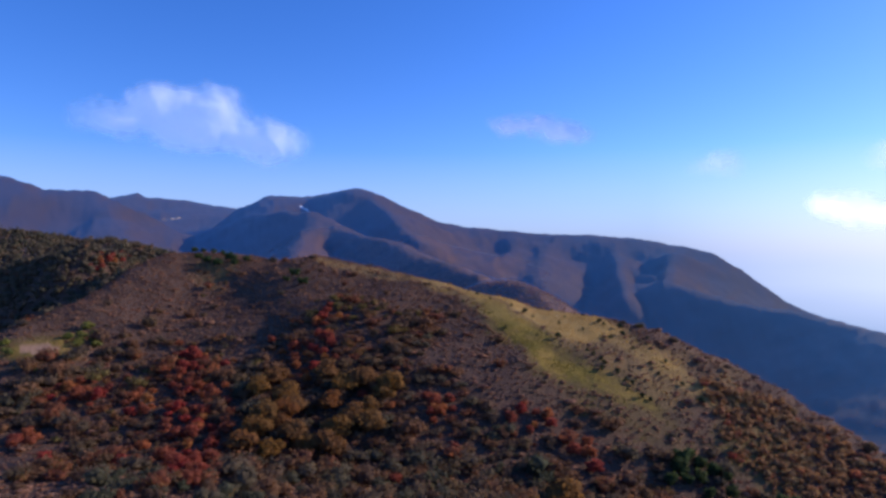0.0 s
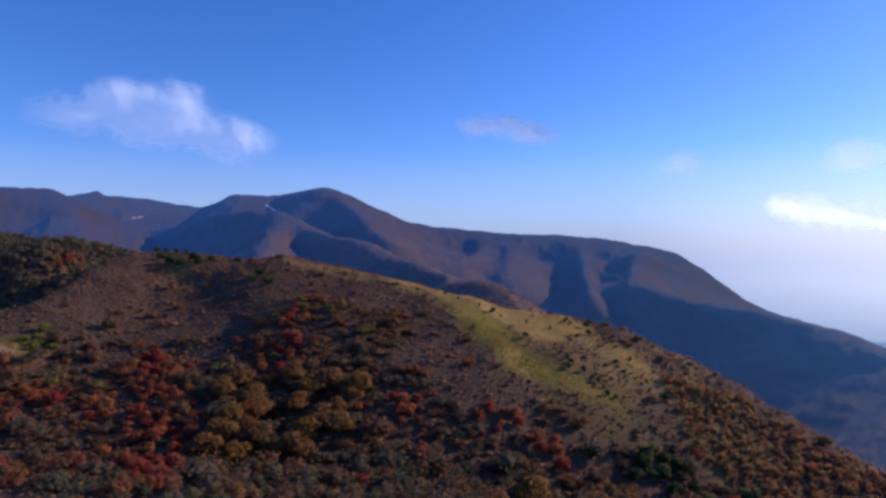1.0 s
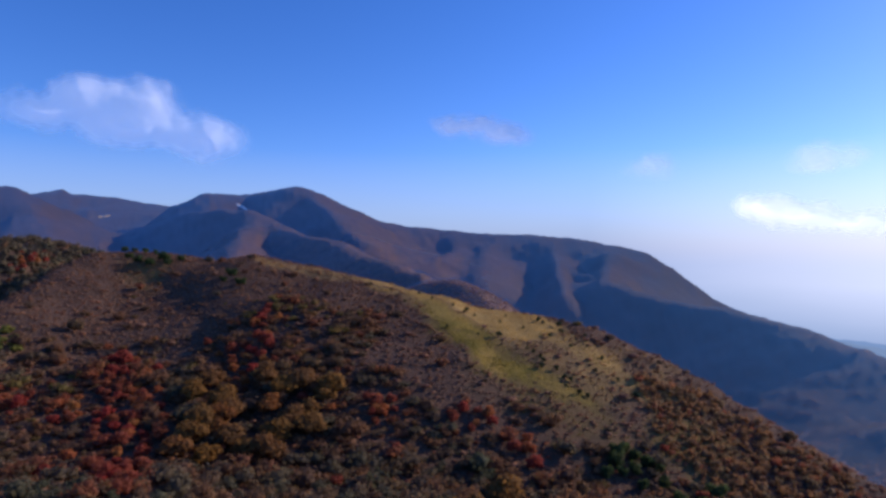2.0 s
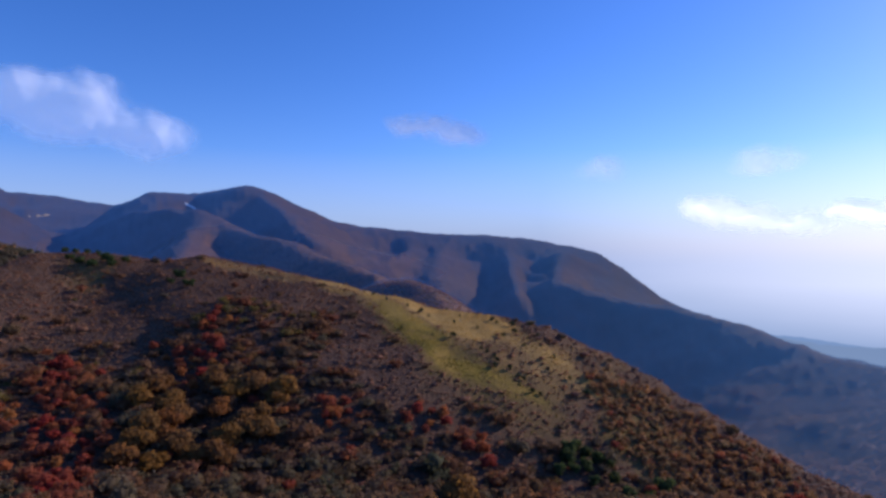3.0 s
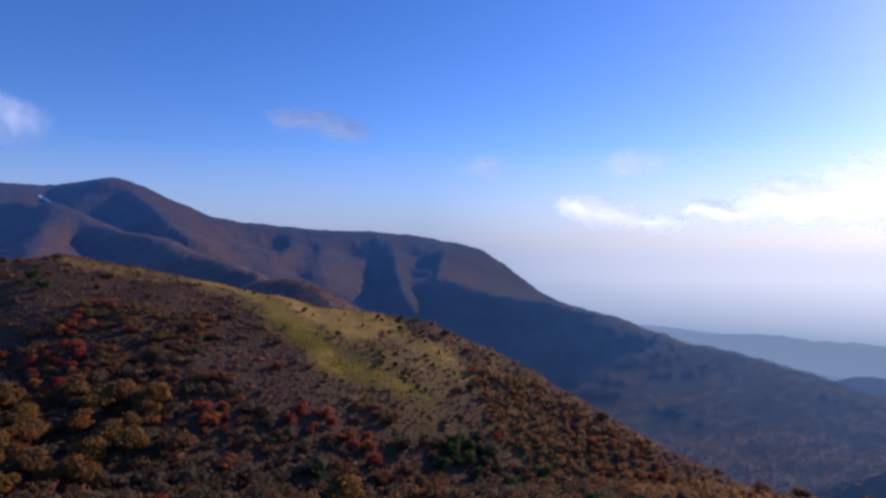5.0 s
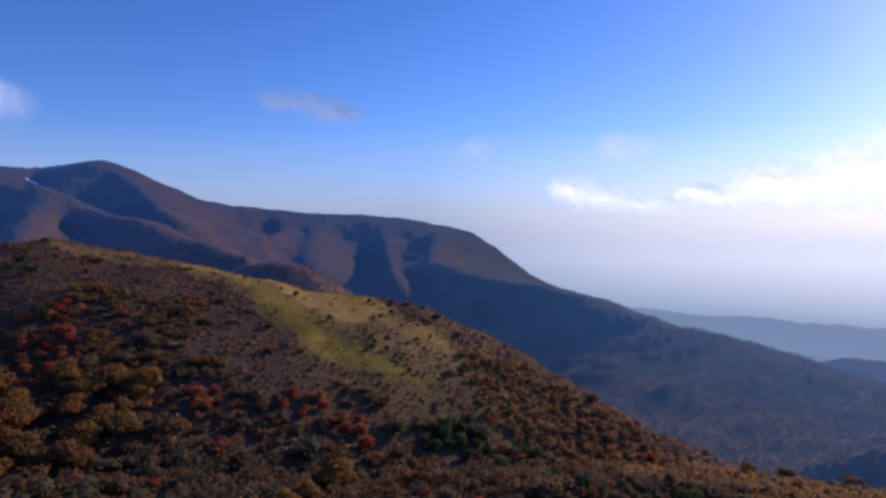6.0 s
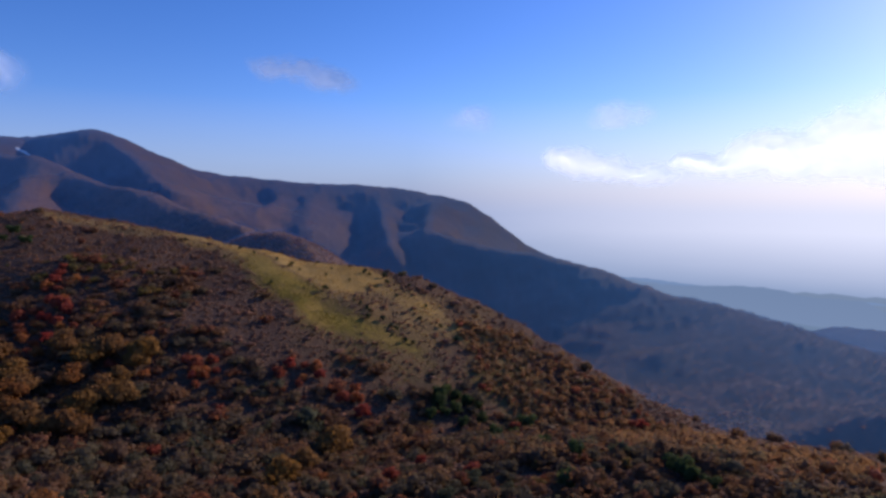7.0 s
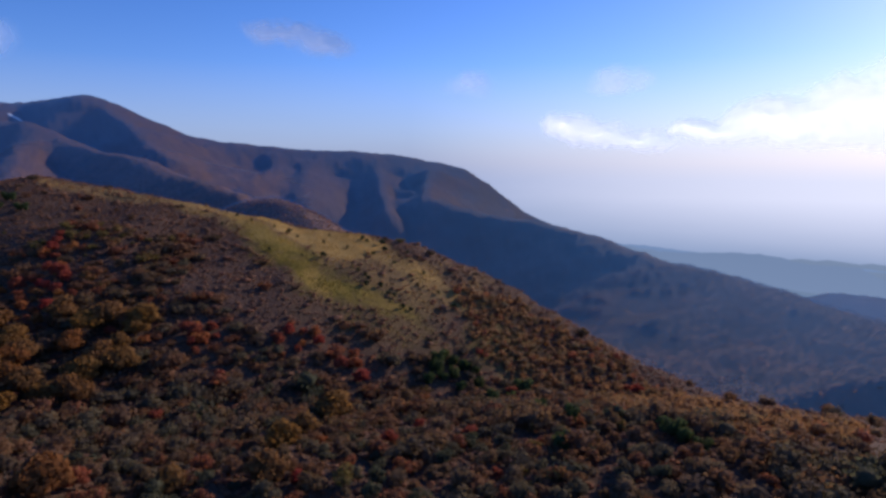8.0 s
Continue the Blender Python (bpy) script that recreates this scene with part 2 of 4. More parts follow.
FAR_BACK = ((-2700, 3700, 740), (-2315, 3859, 765), (-2105, 3921, 815), (-1984, 3927, 841), (-1932, 3953, 857), (-1877, 3980, 827), (-1651, 4025, 813), (-1377, 3968, 765), (-1187, 3820, 728))
DOME_SPUR = ((-513, 2385, 631), (-469, 2201, 582), (-440, 1982, 529), (-406, 1754, 478))
LONG_SPUR = ((-1196, 2914, 534), (-978, 2783, 603), (-814, 2658, 644), (-646, 2518, 652), (-517, 2395, 636), (-369, 2220, 578), (-250, 2065, 545), (-144, 1895, 519), (-53, 1729, 491), (22, 1550, 466), (83, 1398, 443))
PEAK_SPUR = ((-388, 3327, 783), (-254, 2989, 670), (-165, 2645, 579), (-62, 2349, 517))
KNOLL = ((64, 1258, 419), (95, 1196, 437), (123, 1123, 444), (148, 1050, 431), (170, 985, 405))
RIGHT_HILL = ((1300, 1330, 20), (1425, 1257, 80), (1553, 1260, 118), (1619, 1175, 143), (1640, 1056, 152), (1628, 879, 150), (1600, 500, 130))
RAVINE_RIB = ((-308, 538, 500), (-372, 569, 488), (-442, 594, 473), (-545, 613, 445))
RAVINE_SPUR = ((-238, 479, 480), (-283, 495, 466), (-334, 510, 445), (-394, 517, 421))
# crest line, slope on the side to the left of its run, slope to the right, rounding in metres, how the slope steepens
RIDGES = [
    (NEAR_CREST, 0.95, 0.17, 14, 1e9),
    (FORELAND, 0.13, 0.1, 40, 1100),
    (LEFT_HILL, 0.5, 0.34, 20, 1e9),
    (RAVINE_RIB, 0.95, 0.25, 10, 1e9),
    (RAVINE_SPUR, 0.95, 0.25, 8, 1e9),
    (MAIN_CREST, 1.0, 0.26, 50, 2300),
    (SHOULDER, 1.0, (0.6, 0.2), 40, 1e9),
    (FAR_LEFT, 0.4, 0.33, 40, 1e9),
    (FAR_BACK, 0.4, 0.25, 40, 1e9),
    (DOME_SPUR, 0.5, 0.6, 35, 1e9),
    (LONG_SPUR, 0.8, 0.75, 45, 1e9),
    (PEAK_SPUR, 0.36, 0.75, 40, 1e9),
    (((332, 3032, 544), (327, 2831, 497), (216, 2491, 448)), 0.4, 0.7, 35, 1e9),
    (((507, 2937, 524), (429, 2666, 466), (321, 2277, 395)), 0.4, 0.7, 35, 1e9),
    (((749, 2802, 503), (715, 2604, 460), (632, 2212, 382), (585, 2040, 345)), 0.75, 0.75, 35, 1e9),
    (((719, 2582, 451), (759, 2361, 395), (792, 2159, 385)), 0.4, 0.8, 30, 1e9),
    (((926, 2536, 484), (854, 2350, 432), (796, 2158, 391)), 0.6, 0.75, 35, 1e9),
    (KNOLL, 0.7, 0.5, 25, 1e9),
    (RIGHT_HILL, 0.35, 0.16, 60, 1e9),
]


def ridge_height(x, y, crest, left, right, rounding, bulge):
    """Height of one ridge, how far it has fallen from its crest, and whether a place lies on its right side;
    a pair for the right slope runs from the crest's start to its end."""
    nearest, on_right = np.full(np.shape(x), 1e9), np.zeros(np.shape(x), bool)
    spans, last, beyond, along = [], len(crest) - 2, np.zeros(np.shape(x)), np.zeros(np.shape(x))
    for k, ((ax, ay, az), (bx, by, bz)) in enumerate(zip(crest[:-1], crest[1:])):
        dx, dy = bx - ax, by - ay
        run, length = ((x - ax) * dx + (y - ay) * dy) / (dx * dx + dy * dy), math.hypot(dx, dy)
        t = np.clip(run, 0, 1)
        off = np.hypot(x - ax - t * dx, y - ay - t * dy)
        closer = off < nearest - 1e-6
        nearest = np.where(closer, off, nearest)
        on_right = np.where(closer, (x - ax) * dy - (y - ay) * dx > 0, on_right)
        along = np.where(closer, (k + t) / (last + 1), along)
        ends = np.maximum(-run * (k == 0), (run - 1) * (k == last)) * length
        beyond = np.where(closer, np.clip(ends, 0, None) / (off + 1e-6), beyond)
        spans.append((off, az + t * (bz - az), length))
    # the crest's height at a place is shared by the stretches near it
    weights = [length / (off + 6) ** 5 for off, top, length in spans]
    level = sum(w * top for w, (off, top, length) in zip(weights, spans)) / sum(weights)
    # past the ends of the crest both sides meet in the steeper slope
    right_here = right if np.isscalar(right) else right[0] + (right[1] - right[0]) * np.clip((along - 0.43) / 0.35, 0, 1)
    slope = np.where(on_right, right_here, left)
    slope = slope + (np.maximum(left, right_here) - slope) * np.clip(beyond, 0, 1)
    drop = slope * (np.sqrt(nearest * nearest + rounding * rounding) - rounding) + nearest * nearest / bulge
    return level - drop, drop, on_right


def terrain(x, y):
    """Height of the ground in metres."""
    x, y = np.asarray(x, float), np.asarray(y, float)
    far = np.clip((np.hypot(x, y) - 750) / 500, 0, 1)
    wx, wy = x + far * 60 * fractal(x, y, 400, 2), y + far * 60 * fractal(x + 900, y, 400, 2)
    heights, drops = [], []
    for k, (crest, left, right, rounding, bulge) in enumerate(RIDGES):
        px, py = (x, y) if k < 5 else ((wx + x) / 2, (wy + y) / 2)
        height, drop, side = ridge_height(px, py, crest, left, right, rounding, bulge)
        heights.append(height), drops.append(drop)
    heights.append(-160 + 25 * fractal(x, y, 900, 3)), drops.append(np.zeros(np.shape(x)))
    top = np.max(heights, axis=0)
    soft = 4 + 10 * far
    h = top + soft * np.log(sum(np.exp((a - top) / soft) for a in heights))
    # ravines grow down the slopes and leave the crests as they are
    below = np.take_along_axis(np.array(drops), np.argmax(heights, axis=0)[None], 0)[0]
    h = h + far * 40 * (ridged(x, y, 340, 4) - 0.72) * np.clip(below / 70, 0, 1)
    h = h + far * 17 * (ridged(x + 0.4 * wy, y * 0.6, 110, 3) - 0.7) * np.clip(below / 45, 0, 1)
    h = h + far * 5 * fractal(x, y, 60, 3) + far * 2.5 * fractal(x, y, 16, 2)
    h = h + (1 - far) * (3.5 * fractal(x, y, 75, 3) + 0.8 * fractal(x, y, 14, 2))
    return h
# ---- end of the terrain shape ----


def polygon_mask(x, y, corners, soft):
    """1 inside a plan outline, 0 outside, with an uneven, feathered border."""
    share = 0
    for ox, oy in ((0, 0), (0.45, 0.1), (-0.4, 0.25), (0.1, -0.5), (-0.1, 0.5)):
        wx, wy = x + soft * (fractal(x, y, 30, 3) + ox), y + soft * (fractal(x + 300, y, 30, 3) + 2 * oy)
        inside = np.zeros(np.shape(x), bool)
        for (ax, ay), (bx, by) in zip(corners, corners[1:] + corners[:1]):
            inside ^= ((ay > wy) != (by > wy)) & (wx < (bx - ax) * (wy - ay) / (by - ay + 1e-9) + ax)
        share = share + inside / 5
    return share


GRASS_BAND = ((-3, 460), (28, 440), (49, 405), (63, 367), (77, 336), (90, 321), (100, 308), (106, 303), (98, 298), (81, 300), (65, 307), (49, 323), (37, 363), (21, 403), (6, 436), (-12, 459))
STRAW_CREST = ((-105, 519), (-76, 514), (-29, 483), (-3, 466), (28, 450), (56, 430), (83, 415), (101, 403), (114, 384), (100, 362), (82, 352), (66, 360), (52, 396), (28, 438), (-3, 454), (-40, 462), (-76, 488), (-102, 505))
STRAW_STRIP = ((83, 412), (104, 401), (117, 377), (125, 358), (129, 341), (139, 326), (142, 318), (133, 308), (123, 314), (114, 325), (103, 343), (90, 359), (77, 382))
STRAW_EDGE = ((95, 408), (127, 386), (152, 362), (172, 338), (160, 312), (140, 320), (128, 345), (112, 385))
GRASS_EDGE = ((40, 350), (71, 302), (99, 296), (119, 304), (116, 290), (98, 280), (77, 280), (52, 300), (30, 360))
GRASS_LOW = ((82, 284), (101, 290), (108, 285), (100, 272), (82, 265), (76, 272))
GRASS_GAP = ((60, 372), (90, 363), (114, 329), (126, 316), (106, 304), (90, 320), (76, 336))
GRASS_OLIVE = ((122, 300), (152, 313), (168, 296), (177, 282), (159, 263), (126, 258), (120, 280))
GRASS_HIGH = ((-220, 536), (-183, 529), (-160, 500), (-163, 458), (-193, 492))
CLEARING = ((-226, 321), (-218, 338), (-198, 355), (-186, 324), (-202, 309), (-212, 302))
ORANGE = ((118, 300), (138, 332), (160, 345), (184, 318), (203, 284), (220, 238), (202, 160), (248, 157), (172, 108), (147, 135), (151, 234), (134, 268))
FOREST = ((-232, 304), (-180, 315), (-164, 374), (-106, 330), (-81, 377), (-51, 420), (2, 394), (-4, 314), (25, 293), (50, 284), (60, 260), (76, 253), (138, 265), (199, 256), (164, 151), (242, 151), (143, 89), (48, 123), (-55, 133))


def cover(x, y):
    """Shares of open grass, bare soil, orange scrub and forest, and how dry the grass is."""
    patchy = np.clip(0.66 + 0.8 * fractal(x, y, 38, 3), 0.2, 0.95)
    straw = np.maximum(np.where(x < -15, 0.4, 0.9) * polygon_mask(x, y, STRAW_CREST, 6), polygon_mask(x, y, STRAW_STRIP, 7) * np.clip(patchy + 0.12, 0.3, 0.8))
    straw = np.maximum(straw, 0.62 * patchy * polygon_mask(x, y, GRASS_GAP, 8))
    straw = np.maximum(straw, np.clip(patchy - 0.22, 0, 0.5) * polygon_mask(x, y, STRAW_EDGE, 10))
    green = np.maximum(0.95 * polygon_mask(x, y, GRASS_BAND, 13), 0.6 * patchy * polygon_mask(x, y, GRASS_EDGE, 16))
    green = np.maximum(green, polygon_mask(x, y, GRASS_LOW, 14) * np.clip(patchy, 0, 0.75))
    green = np.maximum(green, polygon_mask(x, y, GRASS_OLIVE, 14) * np.clip(patchy - 0.25, 0, 0.4))
    green = np.maximum(green, np.maximum(0.35 * polygon_mask(x, y, GRASS_HIGH, 16), 0.7 * polygon_mask(x, y, CLEARING, 10)))
    grass, dry = np.maximum(straw, green), np.clip(straw / (straw + green + 1e-6) + np.clip((y - 365) / 90, 0, 0.6) * (x > -60), 0, 1)
    bare = (np.hypot((x + 209) / 8, (y - 323) / 6) + 0.4 * fractal(x, y, 9, 2) < 1).astype(float)
    foot = ((np.hypot(x, y) < 205 + 25 * fractal(x, y, 40, 2)) & (x > 20)).astype(float)
    return grass, bare, polygon_mask(x, y, ORANGE, 16) * (1 - foot), np.maximum(polygon_mask(x, y, FOREST, 30), foot), dry


def front_slope(x, y, past=6):
    """The hillside between the foreland and a little past its crest."""
    height, drop, on_right = ridge_height(x, y, *RIDGES[0])
    r, a = np.hypot(x, y), np.degrees(np.arctan2(x, y))
    return (on_right | (drop < past)) & (r < np.where(a > 35, 420, 700)) & (a > -60) & (a < 75)


# ---- the ground: one sheet from under the drone to the horizon ----
def mesh_from(name, verts, faces, material, smooth=True):
    me = bpy.data.meshes.new(name)
    verts, faces = np.asarray(verts, np.float32), np.asarray(faces, np.int32)
    k = faces.shape[1]
    me.vertices.add(len(verts)), me.loops.add(faces.size), me.polygons.add(len(faces))
    me.vertices.foreach_set("co", verts.ravel())
    me.loops.foreach_set("vertex_index", faces.ravel())
    me.polygons.foreach_set("loop_start", np.arange(0, faces.size, k, dtype=np.int32))
    me.polygons.foreach_set("use_smooth", np.full(len(faces), smooth))
    me.update(calc_edges=True)
    me.materials.append(material)
    return me


def set_attribute(me, name, values):
    a = me.attributes.new(name, "FLOAT", "POINT")
    a.data.foreach_set("value", np.asarray(values, np.float32))


ANGLES = np.radians(np.concatenate([np.linspace(-46, 68, 800), np.linspace(68, 314, 110)[1:-1]]))
RADII = np.concatenate([[0.03, 8.0, 20.0, 40.0, 65.0, 90.0, 112.0], np.geomspace(128, 4890, 300)])


def build_ground():
    a, r = np.meshgrid(ANGLES, RADII)
    x, y = (r * np.sin(a)).ravel(), (r * np.cos(a)).ravel()
    z = terrain(x, y)
    n, rows = len(ANGLES), len(RADII)
    i, j = np.meshgrid(np.arange(n), np.arange(rows - 1))
    i, j = i.ravel(), j.ravel()
    k = (i + 1) % n
    faces = np.stack([j * n + i, (j + 1) * n + i, (j + 1) * n + k, j * n + k], 1)[:, ::-1]
    verts = np.stack([x, y, z], 1)
    me = mesh_from("ground", verts, faces, ground_mat)
    grass, bare, orange, forest, dry = cover(x, y)
    set_attribute(me, "grass", grass)
    set_attribute(me, "straw", dry)
    set_attribute(me, "bare", bare)
    # low and nearer woods take the brown that is lightened for haze
    set_attribute(me, "leafy", np.maximum(np.clip((430 - z + 80 * fractal(x, y, 300, 3)) / 150, 0, 1), np.clip((1150 - np.hypot(x, y)) / 300, 0, 0.8)))
    set_attribute(me, "woodland", np.clip((np.hypot(x, y) - 560 - 0.25 * np.abs(x)) / 120, 0, 1) * (~front_slope(x, y, 25)))
    return tagged(new("ground", me), "brown autumn mountainside with a grassy ridge and wooded far slopes", "ground", kind="structure")


ground = build_ground()


# ---- sky and distance ----
def build_backdrop():
    a = np.radians(np.linspace(0, 360, 181)[:-1])
    heights = np.array([-700.0, 100.0, 600.0, 1250.0])
    verts = [(4880 * math.sin(t), 4880 * math.cos(t), h) for h in heights for t in a]
    faces = [(j * 180 + i, j * 180 + (i + 1) % 180, (j + 1) * 180 + (i + 1) % 180, (j + 1) * 180 + i) for j in range(3) for i in range(180)]
    # haze painted as a glow that clears towards the top
    me = mesh_from("backdrop", verts, faces, haze_glow_material("lowland_haze_glow", -250, 1250, (0.19, 0.29, 0.42), (0.4, 0.46, 0.61), True, 0.85))
    return tagged(new("backdrop", me), "pale blue lowland backdrop with painted haze, fading into the sky", "backdrop", kind="structure")


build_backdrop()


def build_far_hill(crest, foot, material):
    """A long, low, far hill with crest and two flanks, glowing in painted haze."""
    verts, faces = [], []
    steps = 60
    for s in range(steps + 1):
        u = s / steps * (len(crest) - 1)
        k = min(int(u), len(crest) - 2)
        p = Vector(crest[k]).lerp(Vector(crest[k + 1]), u - k)
        p.z += 12 * noise.noise(Vector((s * 0.45, crest[0][0], 0)))
        out = Vector((p.x, p.y, 0)).normalized()
        for off, z in ((-260, foot), (-120, p.z * 0.5 + foot * 0.5 + 12), (-30, p.z - 6), (0, p.z), (60, p.z - 30), (160, foot)):
            q = p + out * off
            verts.append((q.x, q.y, z))
    for s in range(steps):
        for k in range(5):
            faces.append((s * 6 + k, s * 6 + k + 1, s * 6 + k + 7, s * 6 + k + 6))
    return tagged(new("far_hill", mesh_from("far_hill", verts, faces, material)), "low far hill glowing in painted haze blue", "hill", kind="structure")


build_far_hill(((2720, 3840, -60), (2950, 3600, -75), (3200, 3330, -103), (3410, 3020, -122), (3620, 2650, -128), (3830, 2260, -120), (4000, 1700, -125)), -240, haze_glow_material("hill_haze_glow", -200, -60, (0.2, 0.295, 0.42), (0.19, 0.28, 0.41), False, 0.03))
build_far_hill(((2433, 3237, -2), (2593, 3111, -23), (2684, 2966, -30), (2832, 2681, 2), (2872, 2488, 9), (2929, 2261, -16), (3002, 2076, -4), (3025, 1951, -57), (3120, 1694, -70)), -240, haze_glow_material("near_hill_haze_glow", -200, -20, (0.22, 0.295, 0.395), (0.195, 0.268, 0.365), False, 0.02))


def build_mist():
    """Level sheet over the lowland that glows in painted mist colours."""
    m = haze_glow_material("mist_sheet_glow", -200, -40, (0.15, 0.215, 0.29), (0.19, 0.265, 0.35), False, 0.06)
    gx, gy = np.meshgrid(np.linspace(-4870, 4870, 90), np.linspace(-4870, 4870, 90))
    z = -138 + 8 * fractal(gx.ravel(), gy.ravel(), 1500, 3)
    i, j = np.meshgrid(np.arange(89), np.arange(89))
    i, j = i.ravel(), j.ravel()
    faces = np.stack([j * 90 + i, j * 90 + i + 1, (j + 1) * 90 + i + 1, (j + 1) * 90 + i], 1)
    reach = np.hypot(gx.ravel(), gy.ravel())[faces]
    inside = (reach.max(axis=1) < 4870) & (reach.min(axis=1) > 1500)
    return tagged(new("mist", mesh_from("mist", np.stack([gx.ravel(), gy.ravel(), z], 1), faces[inside], m)), "glowing sheet painted as mist over the distant lowland", "mist", kind="structure")


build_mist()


def painted_haze_material():
    """Translucent pale colour standing in for distance haze; its share comes with the mesh."""
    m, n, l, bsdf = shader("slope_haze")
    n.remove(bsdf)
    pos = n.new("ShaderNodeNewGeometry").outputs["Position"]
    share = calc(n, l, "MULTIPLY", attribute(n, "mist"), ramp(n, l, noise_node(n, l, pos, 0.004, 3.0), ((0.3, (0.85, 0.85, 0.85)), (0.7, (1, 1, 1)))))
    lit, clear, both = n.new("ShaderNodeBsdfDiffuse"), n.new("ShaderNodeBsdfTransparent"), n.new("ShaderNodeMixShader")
    # fixed normal leaning from the sun, so that mostly sky lights the sheet
    fixed_normal = n.new("ShaderNodeCombineXYZ")
    fixed_normal.inputs[0].default_value, fixed_normal.inputs[1].default_value, fixed_normal.inputs[2].default_value = -0.31 * math.sin(sa), -0.31 * math.cos(sa), 0.92
    l.new(fixed_normal.outputs[0], lit.inputs["Normal"])
    # paler and warmer sunward: haze glow put into the colour
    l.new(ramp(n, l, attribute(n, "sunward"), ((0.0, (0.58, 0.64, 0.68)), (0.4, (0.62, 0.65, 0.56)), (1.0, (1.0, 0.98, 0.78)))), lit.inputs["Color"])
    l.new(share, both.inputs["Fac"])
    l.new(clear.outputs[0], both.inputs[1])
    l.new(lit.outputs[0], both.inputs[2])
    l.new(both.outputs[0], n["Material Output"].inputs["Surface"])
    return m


def build_painted_haze_sheet():
    """Sheet painting far-slope haze, thicker with distance, in the depths and towards the sun."""
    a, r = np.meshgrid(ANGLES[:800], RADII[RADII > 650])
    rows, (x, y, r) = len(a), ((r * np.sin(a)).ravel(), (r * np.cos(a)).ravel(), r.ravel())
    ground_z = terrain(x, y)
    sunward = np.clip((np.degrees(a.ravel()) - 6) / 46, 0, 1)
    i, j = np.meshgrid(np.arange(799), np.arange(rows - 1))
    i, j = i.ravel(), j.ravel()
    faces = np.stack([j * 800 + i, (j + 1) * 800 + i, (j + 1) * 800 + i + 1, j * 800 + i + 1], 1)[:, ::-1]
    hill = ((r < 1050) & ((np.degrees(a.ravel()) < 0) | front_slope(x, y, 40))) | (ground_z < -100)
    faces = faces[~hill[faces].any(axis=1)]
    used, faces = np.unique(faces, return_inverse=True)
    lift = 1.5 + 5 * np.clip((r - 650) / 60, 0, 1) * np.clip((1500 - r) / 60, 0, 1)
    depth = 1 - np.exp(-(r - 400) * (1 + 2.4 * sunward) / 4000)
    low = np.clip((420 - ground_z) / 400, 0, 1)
    me = mesh_from("slope_haze", np.stack([x, y, ground_z + lift], 1)[used], faces.reshape(-1, 4), painted_haze_material())
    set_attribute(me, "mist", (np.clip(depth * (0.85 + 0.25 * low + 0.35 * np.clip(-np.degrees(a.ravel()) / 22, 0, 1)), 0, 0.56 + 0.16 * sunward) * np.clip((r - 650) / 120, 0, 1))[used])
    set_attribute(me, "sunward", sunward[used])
    return tagged(new("slope_haze", me), "translucent sheet that paints blue haze over the distant wooded slopes", "mist", kind="structure")


build_painted_haze_sheet()


def part(name, bm, material, parent, label="", smooth=True):
    me = bpy.data.meshes.new(name)
    bm.to_mesh(me), bm.free()
    me.polygons.foreach_set("use_smooth", [smooth] * len(me.polygons))
    me.materials.append(material)
    ob = new(name, me)
    ob.parent = parent
    if label:
        ob["label"] = label
    return ob


def build_patch(name, label, category, x, y, length, width, turn, material, seed):
    """A patch of snow or scree that lies on the slope, thick in the middle and ragged at the rim."""
    nu, nv = 28, 10
    u, v = np.meshgrid(np.linspace(-1, 1, nu), np.linspace(-1, 1, nv))
    u, v = u.ravel(), v.ravel()
    wobble = 1 + 0.35 * fractal(u * 9 + seed * 13, v * 3 + seed * 7, 4, 3)
    half = np.sqrt(np.clip(1 - u * u, 0.002, 1)) * width / 2 * wobble
    c, s = math.cos(radians(turn)), math.sin(radians(turn))
    px, py = x + c * u * length / 2 - s * v * half, y + s * u * length / 2 + c * v * half
    lift = 5.0 * (1 - np.maximum(np.abs(u), np.abs(v)) ** 3) - 1.0
    i, j = np.meshgrid(np.arange(nu - 1), np.arange(nv - 1))
    i, j = i.ravel(), j.ravel()
    faces = np.stack([j * nu + i, j * nu + i + 1, (j + 1) * nu + i + 1, (j + 1) * nu + i], 1)
    return tagged(new(name, mesh_from(name, np.stack([px, py, terrain(px, py) + lift], 1), faces, material)), label, category)


def pale_material(name, low, high):
    m, n, l, bsdf = shader(name)
    pos = n.new("ShaderNodeNewGeometry").outputs["Position"]
    l.new(ramp(n, l, noise_node(n, l, pos, 0.05, 5.0), ((0.3, low), (0.7, high))), bsdf.inputs["Base Color"])
    bsdf.inputs["Roughness"].default_value = 0.8
    return m


snow_mat, scree_mat = pale_material("old_snow", (0.75, 0.73, 0.7), (0.9, 0.88, 0.85)), pale_material("pale_scree", (0.25, 0.2, 0.17), (0.45, 0.38, 0.32))
build_patch("snow_patch", "white snow patch below the far mountain crest", "snow", -720, 3242, 80, 22, -30, snow_mat, 1)
build_patch("scree_patch", "pale bare scree on the far slope", "scree", -1515, 3512, 110, 30, 40, scree_mat, 2)


